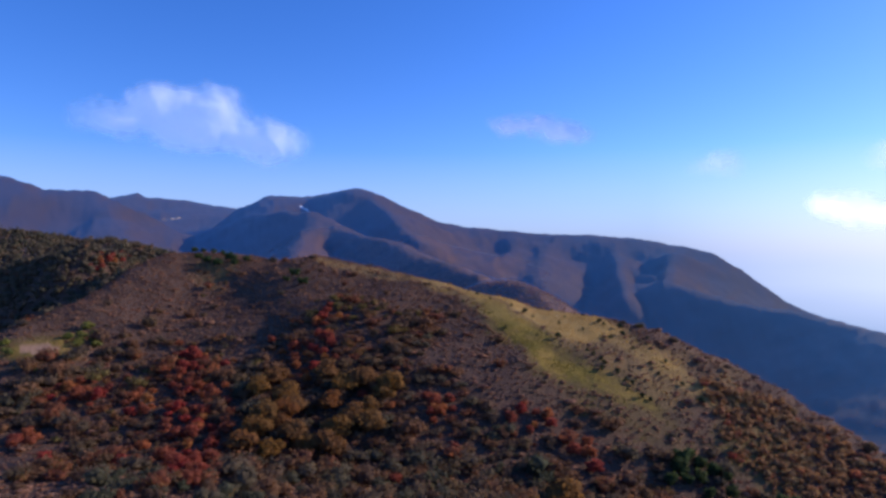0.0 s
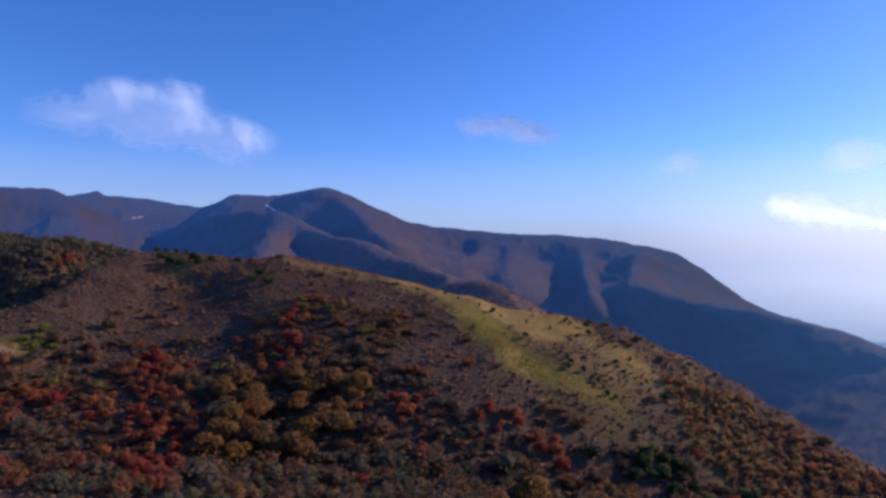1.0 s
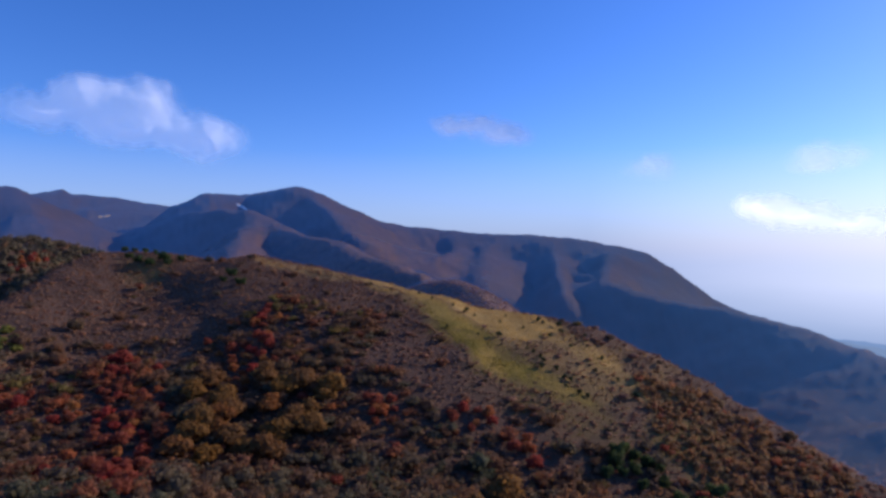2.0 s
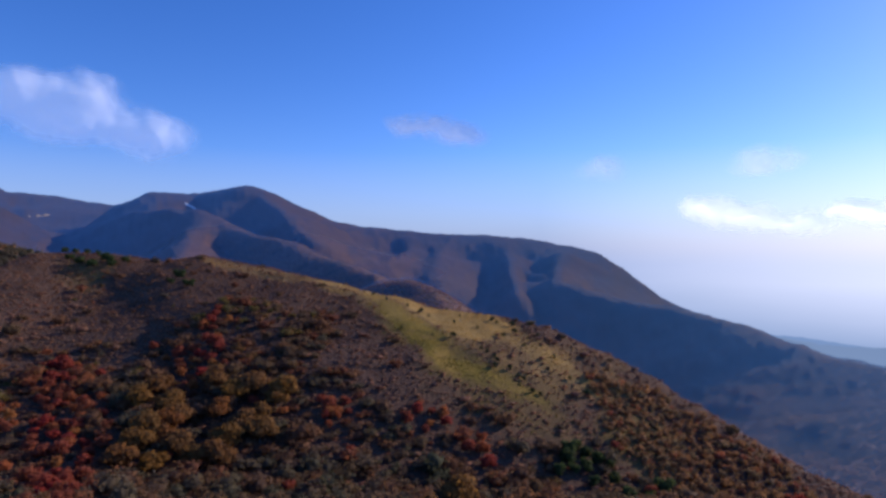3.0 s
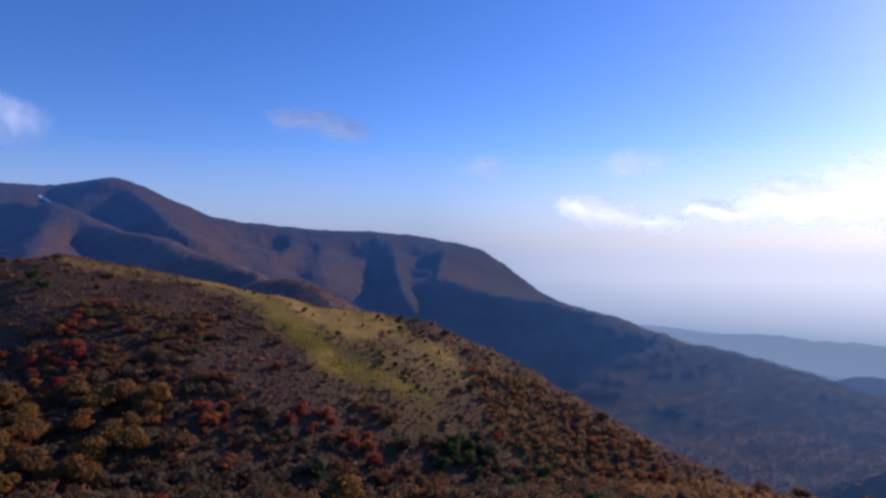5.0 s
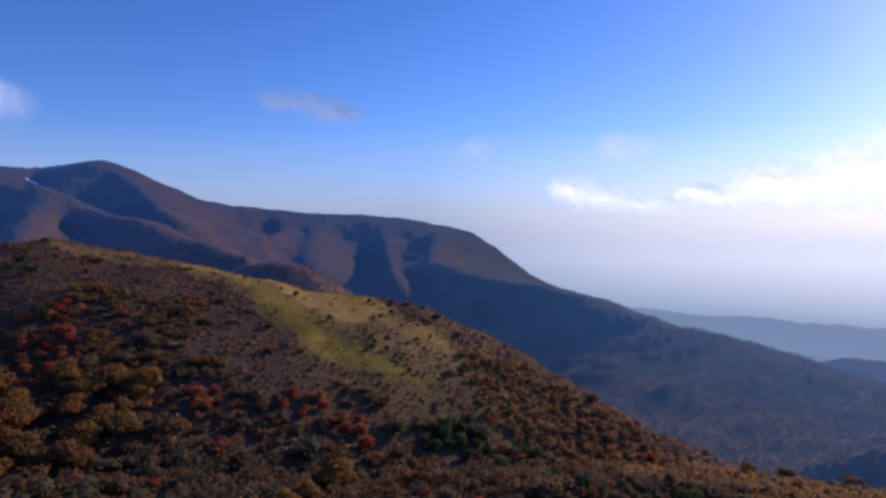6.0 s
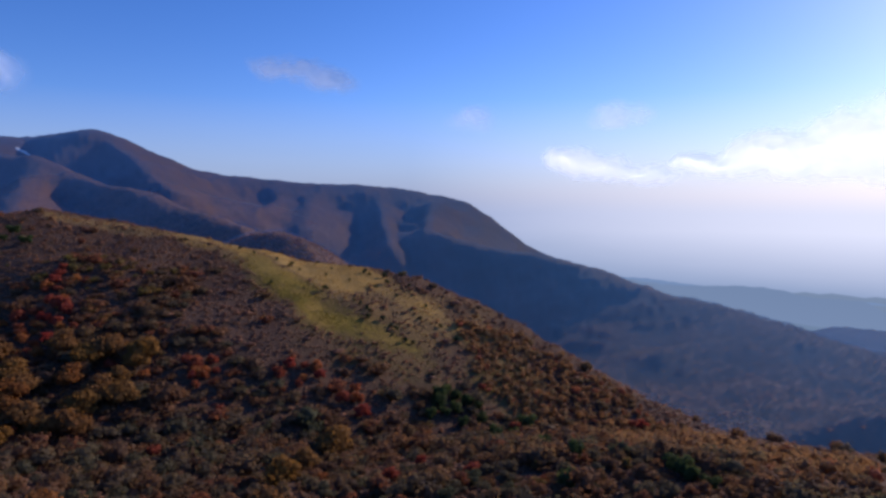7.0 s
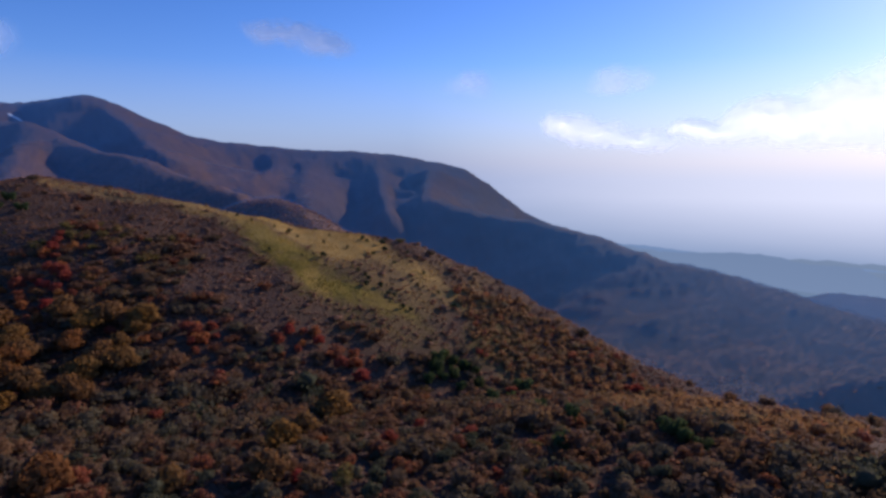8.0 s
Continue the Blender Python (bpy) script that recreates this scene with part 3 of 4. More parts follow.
def build_cloud(place, puffs, density, white, deep, ragged, label, seed):
    """A billowing cloud body of soft puffs: (across, up, width, height) in metres from its middle."""
    cloud = tagged(new("cloud"), label, "cloud")
    cloud.matrix_world = pose(*place, 0, 0, -math.degrees(math.atan2(place[0], place[1])))
    left, right = min(a - w * 0.65 for a, u, w, h in puffs), max(a + w * 0.65 for a, u, w, h in puffs)
    low, high = min(u - h * 0.65 for a, u, w, h in puffs), max(u + h * 0.65 for a, u, w, h in puffs)
    nu, nv = 170, 90
    gx, gz = (g.ravel() for g in np.meshgrid(np.linspace(left, right, nu), np.linspace(low, high, nv)))
    wx, wz = gx + 45 * fractal(gx + 977 * seed, gz, 160, 3), gz + 45 * fractal(gx, gz + 733 * seed, 160, 3)
    body = sum(np.clip(1 - np.hypot((wx - a) / (w / 2), (wz - u) / (h / 2)), 0, 1) ** 2 for a, u, w, h in puffs) ** 0.5
    billow = body + ragged * fractal(gx + 411 * seed, gz + 97 * seed, 230, 4) * np.clip(body / 0.25, 0, 1)
    solid = np.clip((billow - 0.1) / 0.8, 0, 1)
    droplets = density * np.sin(solid * math.pi / 2) ** 1.6
    bulge = deep * (high - low) * np.clip(0.6 * body + 0.4 * billow, 0, 1)
    i, j = (g.ravel() for g in np.meshgrid(np.arange(nu - 1), np.arange(nv - 1)))
    faces = np.stack([j * nu + i, j * nu + i + 1, (j + 1) * nu + i + 1, (j + 1) * nu + i], 1)
    faces = faces[(droplets[faces] > 0.002).any(axis=1)]
    used, faces = np.unique(faces, return_inverse=True)
    me = mesh_from("billow", np.stack([gx, -bulge, gz], 1)[used], faces.reshape(-1, 4), cloud_material("cloud_vapour", white))
    set_attribute(me, "droplets", droplets[used])
    ob = new("billow", me)
    ob.parent = cloud
    return cloud


build_cloud((-1700, 4380, 1350), ((20, -20, 1640, 450), (40, 130, 780, 440), (480, -90, 760, 470), (-520, 30, 720, 320), (-280, 130, 580, 380)), 0.95, 0.88, 0.07, 0.2, "soft grey-white cumulus cloud in blue sky", 1)
build_cloud((759, 4600, 1376), ((-120, 50, 760, 230), (120, -40, 620, 300)), 0.48, 0.42, 0.1, 0.4, "thin wisp of white cloud", 2)
build_cloud((1868, 4250, 1070), ((0, 0, 420, 300),), 0.3, 0.55, 0.1, 0.4, "faint shred of pale cloud", 3)
build_cloud((2790, 3740, 1080), ((0, 0, 640, 230),), 0.4, 0.6, 0.1, 0.4, "faint shred of pale cloud", 4)
build_cloud((2760, 3790, 715), ((-290, 75, 520, 280), (-60, 0, 760, 280), (240, -60, 800, 240)), 1.0, 0.84, 0.2, 0.25, "bright white sunlit cloud over the lowland", 5)
build_cloud((3640, 3050, 790), ((-600, -40, 480, 220), (-400, -80, 620, 280), (-120, 0, 760, 380), (180, 40, 1000, 520), (100, -90, 1300, 330), (560, 80, 1100, 760)), 1.0, 0.8, 0.2, 0.25, "large bright white cloud bank over the lowland", 6)


# ---- trees ----
def crown_lumps(rnd, clumps, radius, height, base):
    """Centres and sizes of the clumps of one crown."""
    found = []
    for k in range(clumps):
        a, u = rnd.uniform(0, 6.283), rnd.random() ** 0.6
        z = base + (height - base) * (0.18 + 0.72 * rnd.random() * (1.05 - 0.45 * u))
        found.append((Vector((radius * 0.68 * u * math.cos(a), radius * 0.68 * u * math.sin(a), z)), radius * rnd.uniform(0.3, 0.52)))
    return found


def add_clump(bm, rnd, centre, size, squash, leaves, leaf):
    start = len(bm.verts)
    made = bmesh.ops.create_icosphere(bm, subdivisions=1, radius=1.0)["verts"]
    shift = Vector((rnd.uniform(0, 99), rnd.uniform(0, 99), 0))
    for v in made:
        d = v.co.normalized()
        r = size * (0.78 + 0.55 * noise.noise(d * 2.3 + shift) + 0.25 * noise.noise(d * 6 + shift))
        v.co = centre + Vector((d.x * r, d.y * r, d.z * r * squash))
    for k in range(leaves):
        d = Vector((rnd.gauss(0, 1), rnd.gauss(0, 1), abs(rnd.gauss(0, 1)) * 0.8 - 0.1)).normalized()
        p = centre + Vector((d.x, d.y, d.z * squash)) * size * rnd.uniform(0.72, 1.22)
        e1 = d.orthogonal().normalized()
        e1 = (e1 + d * rnd.uniform(-0.9, 0.9)).normalized()
        e2 = d.cross(e1).normalized()
        w = leaf * rnd.uniform(0.6, 1.4)
        bm.faces.new([bm.verts.new(p + e1 * w * a + e2 * w * b) for a, b in ((-1, -0.5), (0.2, -0.9), (1, 0.3), (-0.1, 1))])


def limb(bm, a, b, ra, rb):
    turn = (b - a).to_track_quat("Z", "Y").to_matrix().to_4x4()
    m = Matrix.Translation((a + b) / 2) @ turn
    bmesh.ops.create_cone(bm, cap_ends=True, segments=7, radius1=ra, radius2=rb, depth=(b - a).length, matrix=m)


def build_tree(name, label, category, group, leaf_mat, radius, height, base, clumps, leaves, squash, seed):
    """One tree of its kind: a tapered trunk with limbs, and a crown of clumps and leaves."""
    rnd = random.Random(seed)
    tree = tagged(new(name), label, category, group)
    lumps = crown_lumps(rnd, clumps, radius, height, base)
    bm = bmesh.new()
    fork = Vector((rnd.uniform(-0.1, 0.1), rnd.uniform(-0.1, 0.1), max(0.3, base * 0.9)))
    limb(bm, Vector((0, 0, -0.6)), fork, 0.05 * radius + 0.05, 0.035 * radius + 0.04)
    for centre, size in lumps[:5]:
        limb(bm, fork, centre, 0.03 * radius + 0.03, 0.02)
    part("trunk", bm, bark, tree, smooth=True)
    bm = bmesh.new()
    for centre, size in lumps:
        add_clump(bm, rnd, centre, size, squash, leaves, radius * 0.075)
    part("crown", bm, leaf_mat, tree)
    return tree


def plant(kinds, spots, low, high, seed):
    """Sets copies of the first-built trees on the ground at the given spots."""
    rnd = random.Random(seed)
    used = set()
    for x, y in spots:
        k = rnd.randrange(len(kinds))
        m = pose(x, y, float(terrain([x], [y])[0]) - 0.1, rnd.uniform(-4, 4), rnd.uniform(-4, 4), rnd.uniform(0, 360)) @ Matrix.Scale(rnd.uniform(low, high), 4)
        if k in used:
            copy_thing(kinds[k], m)
        else:
            kinds[k].matrix_basis = m
            used.add(k)
    for k, kind in enumerate(kinds):
        if k not in used:
            for o in (*kind.children, kind):
                bpy.data.objects.remove(o)


def tree_kinds(count, *args):
    return [build_tree(*args, seed=len(args[0]) * 31 + k) for k in range(count)]


RED_UPPER = ((-148, 351), (-137, 333), (-126, 316), (-129, 307), (-117, 299), (-111, 317), (-171, 284), (-162, 276), (-152, 269), (-152, 276), (-131, 262), (-130, 269), (-133, 286), (-130, 275), (-118, 268), (-99, 258), (-104, 243), (-106, 266), (-114, 220), (-73, 179), (-100, 228), (-112, 232), (-69, 349), (-63, 326), (-65, 314), (-60, 335), (-86, 337), (-69, 312), (-143, 335), (-116, 286), (-114, 311), (-107, 279), (-106, 256), (-110, 247), (-87, 235), (-127, 293), (-113, 286), (-114, 272), (-114, 260), (-93, 228), (-85, 197))
RED_LOWER = ((3, 282), (-1, 273), (30, 276), (47, 280), (-4, 268), (-23, 274), (5, 254), (-342, 685), (-335, 664), (-62, 371), (-97, 353), (-138, 215), (-17, 224), (-37, 283), (-68, 363), (-56, 321), (-356, 692), (-328, 673), (-74, 363), (-65, 343), (-369, 675), (-332, 702), (33, 188), (21, 156), (-31, 162), (79, 178), (98, 165), (73, 145), (54, 184), (200, 243), (128, 276), (131, 245), (198, 249), (70, 203), (30, 274), (4, 276), (-5, 273), (-62, 341))
GOLD = ((-78, 294), (-82, 279), (-70, 278), (-74, 264), (-64, 267), (-66, 254), (-73, 246), (-61, 249), (-56, 301), (-45, 286), (-38, 290), (-49, 273), (-32, 271), (-38, 263), (-43, 254), (-26, 281), (-53, 243), (-45, 242), (-31, 258), (-24, 286), (-75, 234), (-64, 234), (-73, 257), (-66, 262), (-36, 158), (29, 200), (20, 183), (13, 158), (43, 222), (-10, 159))
GREEN = ((108, 272), (101, 265), (110, 268), (94, 256), (114, 265), (101, 259), (-110, 462), (-114, 454), (-100, 446), (-205, 524), (-193, 512), (-182, 504), (-173, 513), (-162, 515), (-219, 552), (-212, 553), (-200, 545), (-190, 539), (-176, 517), (-168, 504), (104, 270), (107, 261), (118, 254), (127, 240), (115, 236), (119, 203), (120, 182), (133, 145), (133, 132), (132, 139), (99, 152), (138, 248), (99, 264), (108, 251), (119, 262))
BUSHES = ((79, 342), (81, 338), (84, 333), (85, 330), (83, 324), (91, 324), (93, 318), (96, 316), (92, 311), (97, 306), (102, 306), (72, 417), (72, 386), (97, 390), (100, 369), (106, 372), (65, 356), (32, 419), (45, 410), (18, 445), (24, 433), (13, 411), (57, 395), (84, 376), (54, 358), (120, 366), (78, 399), (37, 367), (53, 400), (122, 342), (113, 328), (124, 323), (128, 311), (-10, 448), (107, 352), (108, 384), (100, 388), (97, 364))

# groves of red maples: middle, half depth away from the drone, half width, trees
GROVES = ((-120, 300, 46, 11, 26), (-166, 284, 12, 9, 9), (-133, 274, 14, 7, 9), (-92, 222, 28, 9, 14), (-67, 350, 36, 4, 9), (-2, 278, 8, 6, 6), (-150, 232, 14, 9, 5), (-292, 548, 14, 14, 12), (-287, 520, 10, 8, 5), (-72, 318, 22, 8, 9), (-100, 265, 30, 8, 9), (38, 276, 8, 9, 5), (60, 262, 8, 8, 4))
RED_GROVES = []
rnd = random.Random(61)
for gx, gy, deep, wide, count in GROVES:
    aim = math.atan2(gx, gy)
    for k in range(count * 4):
        u, v = deep * rnd.uniform(-1, 1), wide * rnd.gauss(0, 0.55)
        spot = (gx + u * math.sin(aim) + v * math.cos(aim), gy + u * math.cos(aim) - v * math.sin(aim))
        if count and all(math.hypot(spot[0] - a, spot[1] - b) > 4.0 for a, b in (*RED_UPPER, *RED_GROVES, *GOLD)):
            RED_GROVES.append(spot)
            count -= 1
RED_GROVES = tuple(RED_GROVES)
LIME = ((-204, 341), (-203, 350), (-193, 344), (-194, 332), (-203, 358), (-196, 353), (-226, 322), (-217, 313), (-188, 338), (-200, 347), (-222, 316), (-197, 338))

plant(tree_kinds(3, "maple_tree", "red-leaved autumn maple tree on the brown slope", "tree", "red maples on the hillside", red_leaf, 4.2, 6.6, 1.0, 10, 80, 0.85), RED_UPPER + RED_LOWER + RED_GROVES, 0.6, 1.12, 1)
plant(tree_kinds(3, "beech_tree", "golden-brown broad-crowned autumn tree in the thicket", "tree", "golden trees on the hillside", gold_leaf, 6.2, 9.0, 1.6, 15, 90, 0.8), GOLD, 0.8, 1.15, 2)
plant(tree_kinds(2, "evergreen_shrub", "dark green leafy evergreen shrub on the slope", "shrub", "evergreen shrubs on the hillside", green_leaf, 3.0, 4.2, 0.5, 8, 60, 0.8), GREEN, 0.9, 1.5, 3)
plant(tree_kinds(2, "lime_shrub", "yellow-green leafy shrub beside the bare clearing", "shrub", "yellow-green shrubs round the clearing", lime_leaf, 2.8, 3.4, 0.4, 8, 60, 0.8), LIME, 0.8, 1.4, 6)
plant(tree_kinds(2, "bush", "small dark green bush in dry yellow grass", "bush", "bushes on the grassy ridge", bush_leaf, 1.5, 2.1, 0.2, 6, 22, 0.8), BUSHES, 0.8, 1.5, 4)


def free_spots(x0, x1, y0, y1, spacing, seed):
    """Scattered places, one in each square of a grid."""
    rs = np.random.RandomState(seed)
    gx, gy = np.meshgrid(np.arange(x0, x1, spacing), np.arange(y0, y1, spacing))
    x = gx.ravel() + rs.uniform(-0.48, 0.48, gx.size) * spacing
    y = gy.ravel() + rs.uniform(-0.48, 0.48, gx.size) * spacing
    return x, y, rs


TAKEN = np.array(RED_UPPER + RED_LOWER + RED_GROVES + LIME + GOLD + GREEN, float)


def clear_of_trees(x, y, gap):
    keep = np.ones(len(x), bool)
    for tx, ty in TAKEN:
        keep &= np.hypot(x - tx, y - ty) > gap
    return keep


def in_sight(x, y):
    r, a = np.hypot(x, y), np.degrees(np.arctan2(x, y))
    return (r > 105) & (a > -44) & (a < 66)


# the trees that stand nearest to the foot of the slope, one by one
x, y, rs = free_spots(-80, 130, 108, 190, 7.2, 11)
keep = front_slope(x, y) & in_sight(x, y) & clear_of_trees(x, y, 4.0) & (y < 178) & (np.hypot(x, y) < 215)
near_spots = [(float(a), float(b)) for a, b in zip(x[keep], y[keep])][:290]
plant(tree_kinds(4, "autumn_tree", "brown and olive round-crowned tree in autumn leaf", "tree", "autumn trees at the foot of the slope", mixed_tree_leaf, 3.0, 5.2, 0.8, 9, 60, 0.85), near_spots, 0.75, 1.25, 5)
TAKEN = np.vstack([TAKEN, np.array(near_spots)])


def crown_patterns(count, clumps, leaves, cut, leaf, seed):
    """Small crowns of unit radius for the thicket, as arrays."""
    made = []
    for k in range(count):
        rnd = random.Random(seed + k)
        verts, faces = [], []
        for c in range(clumps):
            a, u = rnd.uniform(0, 6.283), (0.0 if c == 0 else rnd.uniform(0.4, 0.7))
            centre = Vector((u * math.cos(a), u * math.sin(a), rnd.uniform(0.35, 0.75)))
            size = rnd.uniform(0.55, 0.8) if c == 0 else rnd.uniform(0.35, 0.55)
            bm = bmesh.new()
            bmesh.ops.create_icosphere(bm, subdivisions=cut, radius=1.0)
            shift = Vector((rnd.uniform(0, 99), 0, 0))
            base = len(verts)
            for v in bm.verts:
                d = v.co.normalized()
                verts.append(tuple(centre + d * size * (0.68 + 0.7 * noise.noise(d * 2.1 + shift) + 0.3 * noise.noise(d * 5.3 + shift))))
            bm.verts.index_update()
            faces += [tuple(base + v.index for v in f.verts) for f in bm.faces]
            bm.free()
            for j in range(leaves):
                d = Vector((rnd.gauss(0, 1), rnd.gauss(0, 1), abs(rnd.gauss(0, 1)) * 0.9)).normalized()
                p = centre + d * size * rnd.uniform(0.6, 1.25)
                e1 = (d.orthogonal().normalized() + d * rnd.uniform(-1, 1)).normalized()
                e2 = d.cross(e1).normalized()
                w = leaf * rnd.uniform(0.6, 1.4)
                base = len(verts)
                verts += [tuple(p + e1 * w), tuple(p - e1 * w * 0.6 + e2 * w * 0.8), tuple(p - e1 * w * 0.5 - e2 * w * 0.8)]
                faces.append((base, base + 1, base + 2))
        made.append((np.array(verts), np.array(faces)))
    return made


def thicket(name, label, category, x, y, radius, height, tint, patterns, material, rs):
    """Many crowns on the ground, joined: nobody could count them."""
    z = terrain(x, y)
    pick, turn = rs.randint(len(patterns), size=len(x)), rs.uniform(0, 6.283, len(x))
    all_v, all_f, all_t, base = [], [], [], 0
    for k, (v, f) in enumerate(patterns):
        own = np.where(pick == k)[0]
        if not len(own):
            continue
        c, s = np.cos(turn[own])[:, None], np.sin(turn[own])[:, None]
        vx, vy, vz = v[:, 0][None], v[:, 1][None], v[:, 2][None]
        r, h = radius[own][:, None], height[own][:, None]
        px, py, pz = x[own][:, None] + r * (c * vx - s * vy), y[own][:, None] + r * (s * vx + c * vy), z[own][:, None] + h * vz * 0.8 - 0.15
        all_v.append(np.stack([px, py, pz], 2).reshape(-1, 3))
        all_f.append((f[None] + (np.arange(len(own)) * len(v))[:, None, None] + base).reshape(-1, 3))
        all_t.append(np.repeat(tint[own], len(v)))
        base += len(own) * len(v)
    me = mesh_from(name, np.vstack(all_v), np.vstack(all_f), material)
    set_attribute(me, "tint", np.concatenate(all_t))
    return tagged(new(name, me), label, category, kind="stuff")


bushy, shrubby = crown_patterns(12, 3, 52, 1, 0.13, 100), crown_patterns(12, 1, 16, 1, 0.17, 300)
wooded, rusty = crown_patterns(8, 1, 14, 1, 0.18, 700), crown_patterns(8, 2, 30, 1, 0.12, 900)

x, y, rs = free_spots(-330, 300, 70, 560, 4.4, 21)
grass, bare, orange, forest, dry = cover(x, y)
keep = front_slope(x, y) & in_sight(x, y) & ((forest > 0.5) | (rs.rand(len(x)) > 0.95)) & (orange < 0.5) & (grass < 0.3) & (rs.rand(len(x)) < 1.25 - np.hypot(x, y) / 700) & clear_of_trees(x, y, 4.6)
x, y = x[keep], y[keep]
big = np.clip(rs.gamma(5, 0.2, len(x)), 0.5, 2.0) * (1 + 0.3 * fractal(x, y, 60, 2))
patch = 0.5 + 0.6 * fractal(x, y, 45, 3)
tint = np.clip(0.7 * rs.rand(len(x)) + 0.45 * patch - 0.1 + np.clip((np.hypot(x, y) - 230) / 400, -0.15, 0.2), 0, 1)
beside_red = np.min([np.hypot(x - a, y - b) for a, b in RED_UPPER + RED_GROVES], axis=0)
tint = np.where((beside_red < 8) & (rs.rand(len(x)) < 0.65), rs.uniform(0.84, 0.95, len(x)), tint)
thicket("thicket", "dense mixed brown, olive and grey autumn thicket", "forest", x, y, 2.9 * big, 2.9 * big * rs.uniform(0.75, 1.25, len(x)), tint, bushy, mixed_leaf, rs)

x, y, rs = free_spots(-330, 300, 120, 580, 2.4, 31)
grass, bare, orange, forest, dry = cover(x, y)
thin = rs.rand(len(x))
keep = front_slope(x, y) & in_sight(x, y) & (thin > grass * 1.1) & (bare < 0.5) & clear_of_trees(x, y, 1.6)
x, y = x[keep], y[keep]
big = np.clip(rs.gamma(7, 0.14, len(x)), 0.45, 2.0) * (1 + 0.9 * (rs.rand(len(x)) > 0.95))
patch = 0.5 + 0.5 * fractal(x, y, 60, 3)
thicket("heath_scrub", "low purple-brown leafless scrub on the hillside", "scrub", x, y, 1.55 * big, 0.68 * big * rs.uniform(0.7, 1.3, len(x)), np.clip(0.5 * rs.rand(len(x)) + 0.5 * patch, 0, 1), shrubby, heath_leaf, rs)

# the wooded hill beyond the ravine
x, y, rs = free_spots(-760, -180, 300, 790, 4.6, 51)
height, drop, on_right = ridge_height(x, y, *RIDGES[2])
keep = ~front_slope(x, y) & (on_right | (drop < 5)) & in_sight(x, y)
x, y = x[keep], y[keep]
big = np.clip(rs.gamma(6, 0.17, len(x)), 0.55, 1.9)
patch = 0.5 + 0.5 * fractal(x, y, 60, 3)
thicket("hill_wood", "dark grey-brown wood on the hill beyond the ravine", "forest", x, y, 3.6 * big, 4.4 * big, np.clip(0.22 * rs.rand(len(x)) + 0.25 * patch + 0.3 * (rs.rand(len(x)) > 0.93), 0, 1), wooded, mixed_leaf, rs)

# the knoll that looks over the grassy ridge
x, y, rs = free_spots(20, 230, 940, 1300, 6.0, 71)
height, drop, on_right = ridge_height(x, y, KNOLL, 0.7, 0.5, 25, 1e9)
keep = drop < 30
x, y = x[keep], y[keep]
big = np.clip(rs.gamma(6, 0.17, len(x)), 0.6, 1.5)
thicket("knoll_wood", "reddish-brown autumn wood on the knoll beyond the ridge", "forest", x, y, 3.6 * big, 2.4 * big, np.clip(0.45 + 0.5 * rs.rand(len(x)), 0, 1), wooded, hazed_leaf, rs)

# the wooded valley side beyond the near ridge
x, y, rs = free_spots(420, 1080, 420, 1500, 7.5, 81)
r = np.hypot(x, y)
keep = (r > 780) & (r < 1450) & ~front_slope(x, y, 25) & (np.degrees(np.arctan2(x, y)) < 60)
x, y = x[keep], y[keep]
big = np.clip(rs.gamma(6, 0.17, len(x)), 0.6, 1.7)
patch = 0.5 + 0.6 * fractal(x, y, 90, 3)
thicket("valley_wood", "brown and green autumn wood on the valley side, colour lightened for haze", "forest", x, y, 4.6 * big, 3.2 * big, np.clip(0.5 * rs.rand(len(x)) + 0.5 * patch, 0, 1), wooded, hazed_leaf, rs)

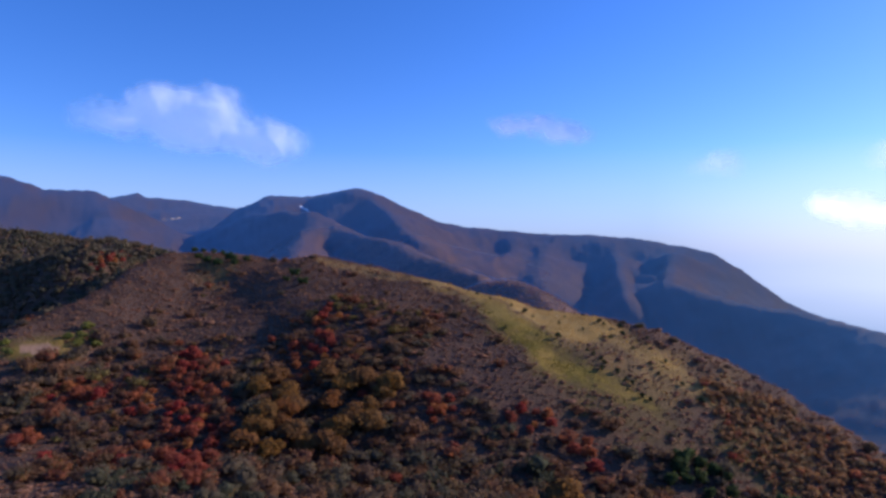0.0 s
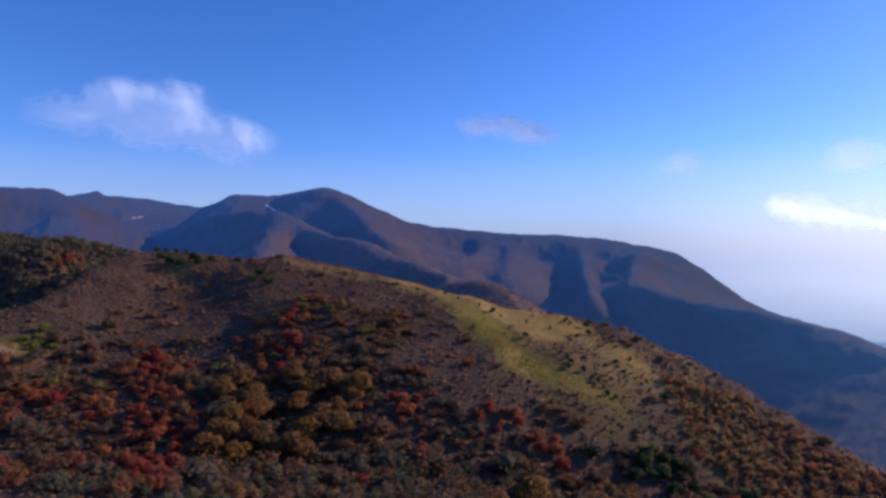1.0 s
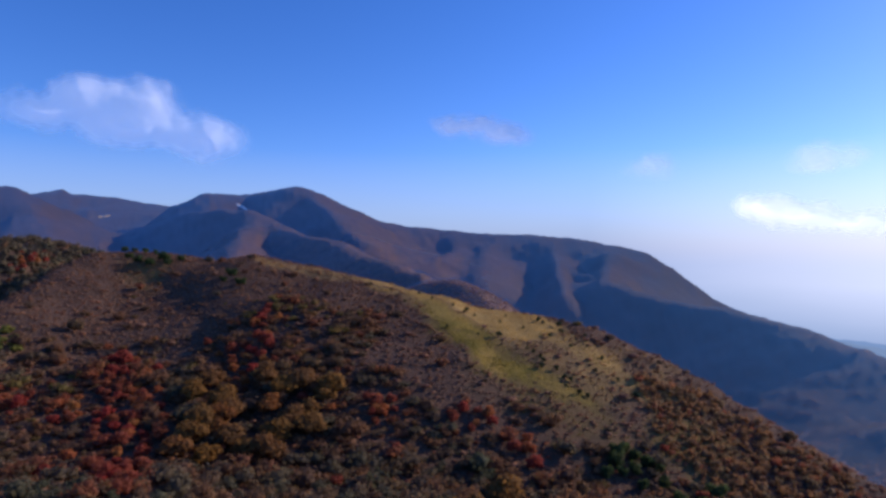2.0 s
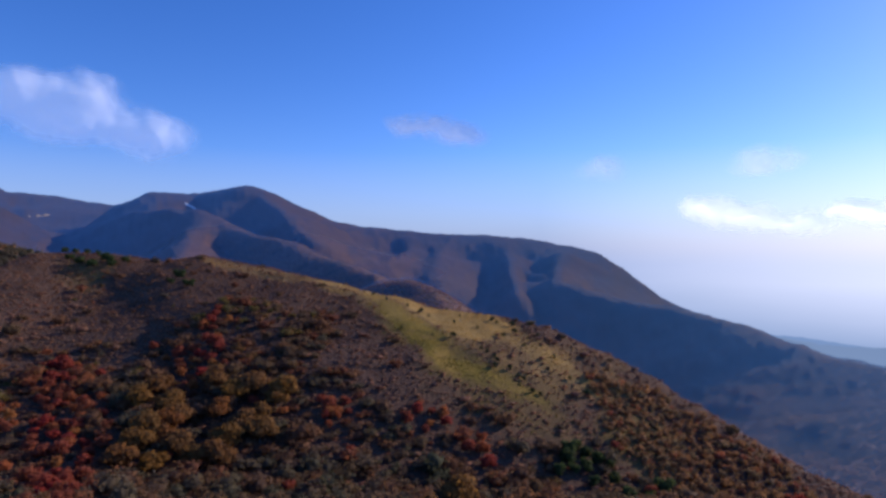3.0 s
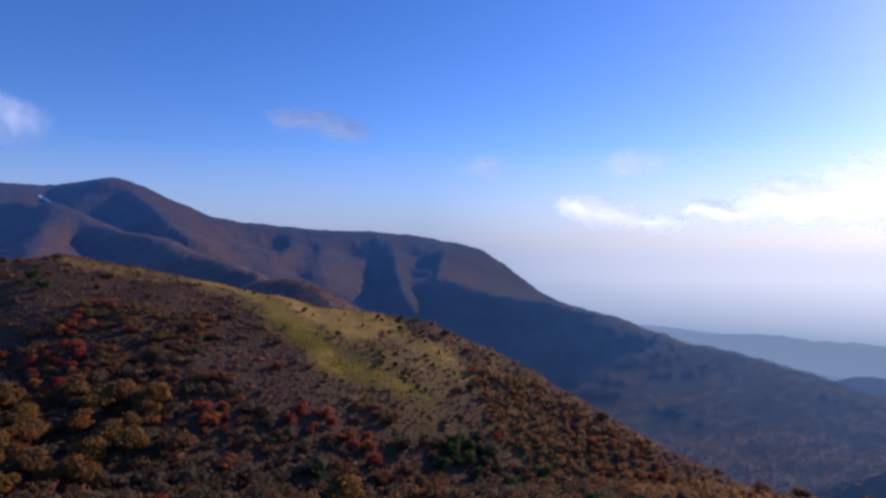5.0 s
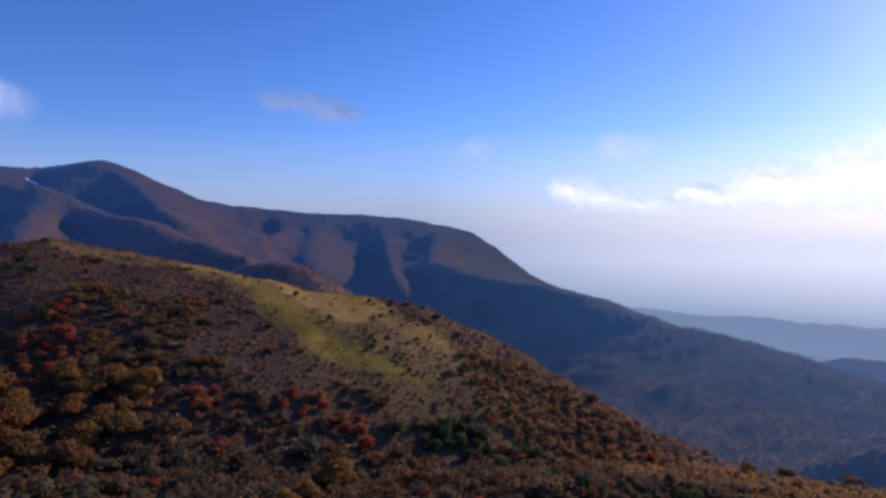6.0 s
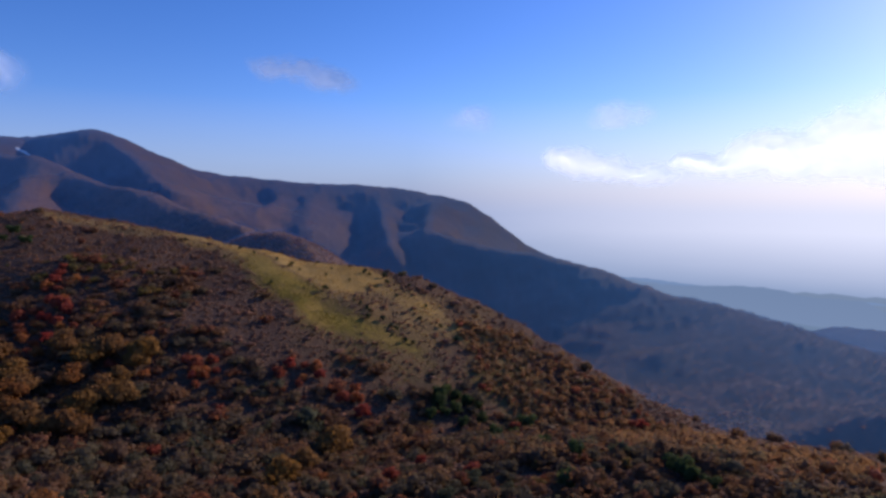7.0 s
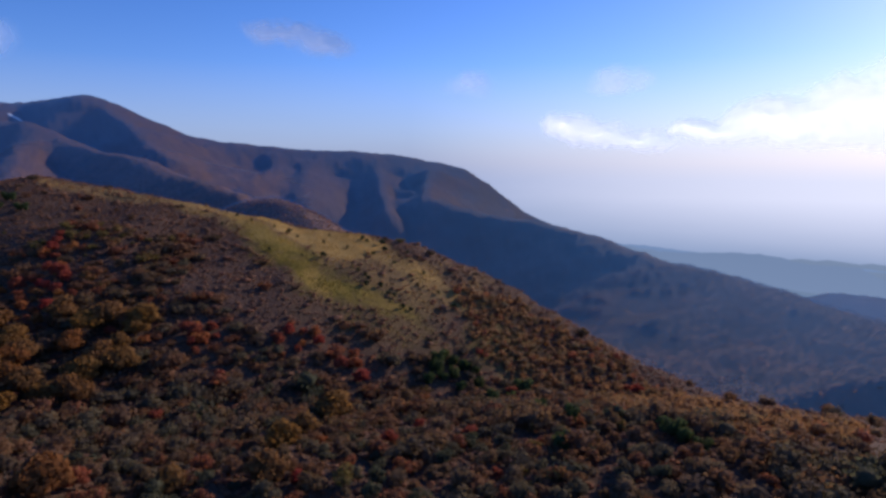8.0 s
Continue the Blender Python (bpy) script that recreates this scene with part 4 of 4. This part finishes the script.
x, y, rs = free_spots(80, 330, 80, 370, 2.9, 41)
grass, bare, orange, forest, dry = cover(x, y)
keep = front_slope(x, y) & in_sight(x, y) & (orange > 0.5) & clear_of_trees(x, y, 2.8)
x, y = x[keep], y[keep]
big = np.clip(rs.gamma(6, 0.17, len(x)), 0.5, 1.8)
thicket("orange_scrub", "rust-orange autumn scrub on the lower ridge", "scrub", x, y, 2.0 * big, 2.6 * big, rs.rand(len(x)), rusty, orange_leaf, rs)


# ---- grass: tufts of dry blades on the open ridge ----
def tuft_patterns(count, blades, seed):
    """Small tufts of leaning blades, one metre wide and high, as arrays."""
    made = []
    for k in range(count):
        rnd = random.Random(seed + k)
        verts, faces = [], []
        for b in range(blades):
            a, out = rnd.uniform(0, 6.283), rnd.uniform(0.0, 0.35)
            foot = Vector((out * math.cos(a), out * math.sin(a), 0))
            tip = Vector((foot.x + rnd.uniform(-0.35, 0.35), foot.y + rnd.uniform(-0.35, 0.35), rnd.uniform(0.6, 1.2)))
            side = Vector((-math.sin(a), math.cos(a), 0)) * rnd.uniform(0.1, 0.2)
            verts += [tuple(foot - side), tuple(foot + side), tuple(tip)]
            faces.append((3 * b, 3 * b + 1, 3 * b + 2))
        made.append((np.array(verts), np.array(faces)))
    return made


grass_blade = foliage("ridge_grass_blades", ((0.0, (0.17, 0.15, 0.03)), (0.35, (0.27, 0.21, 0.045)), (0.65, (0.4, 0.28, 0.085)), (1.0, (0.52, 0.37, 0.13))), False)
x, y, rs = free_spots(-240, 200, 240, 560, 1.15, 91)
grass, bare, orange, forest, dry = cover(x, y)
keep = front_slope(x, y, 3) & (rs.rand(len(x)) < grass) & (grass > 0.12) & (bare < 0.5) & clear_of_trees(x, y, 1.5)
x, y, dry = x[keep], y[keep], dry[keep]
big = rs.uniform(0.6, 1.3, len(x)) * (1 + 0.5 * fractal(x, y, 12, 2))
thicket("ridge_grass", "olive and straw-yellow dry grass on the ridge", "grass", x, y, 0.8 * big, 0.75 * big, np.clip(0.65 * dry + 0.3 * rs.rand(len(x)) + 0.25 * fractal(x, y, 25, 3), 0, 1), tuft_patterns(10, 7, 800), grass_blade, rs)
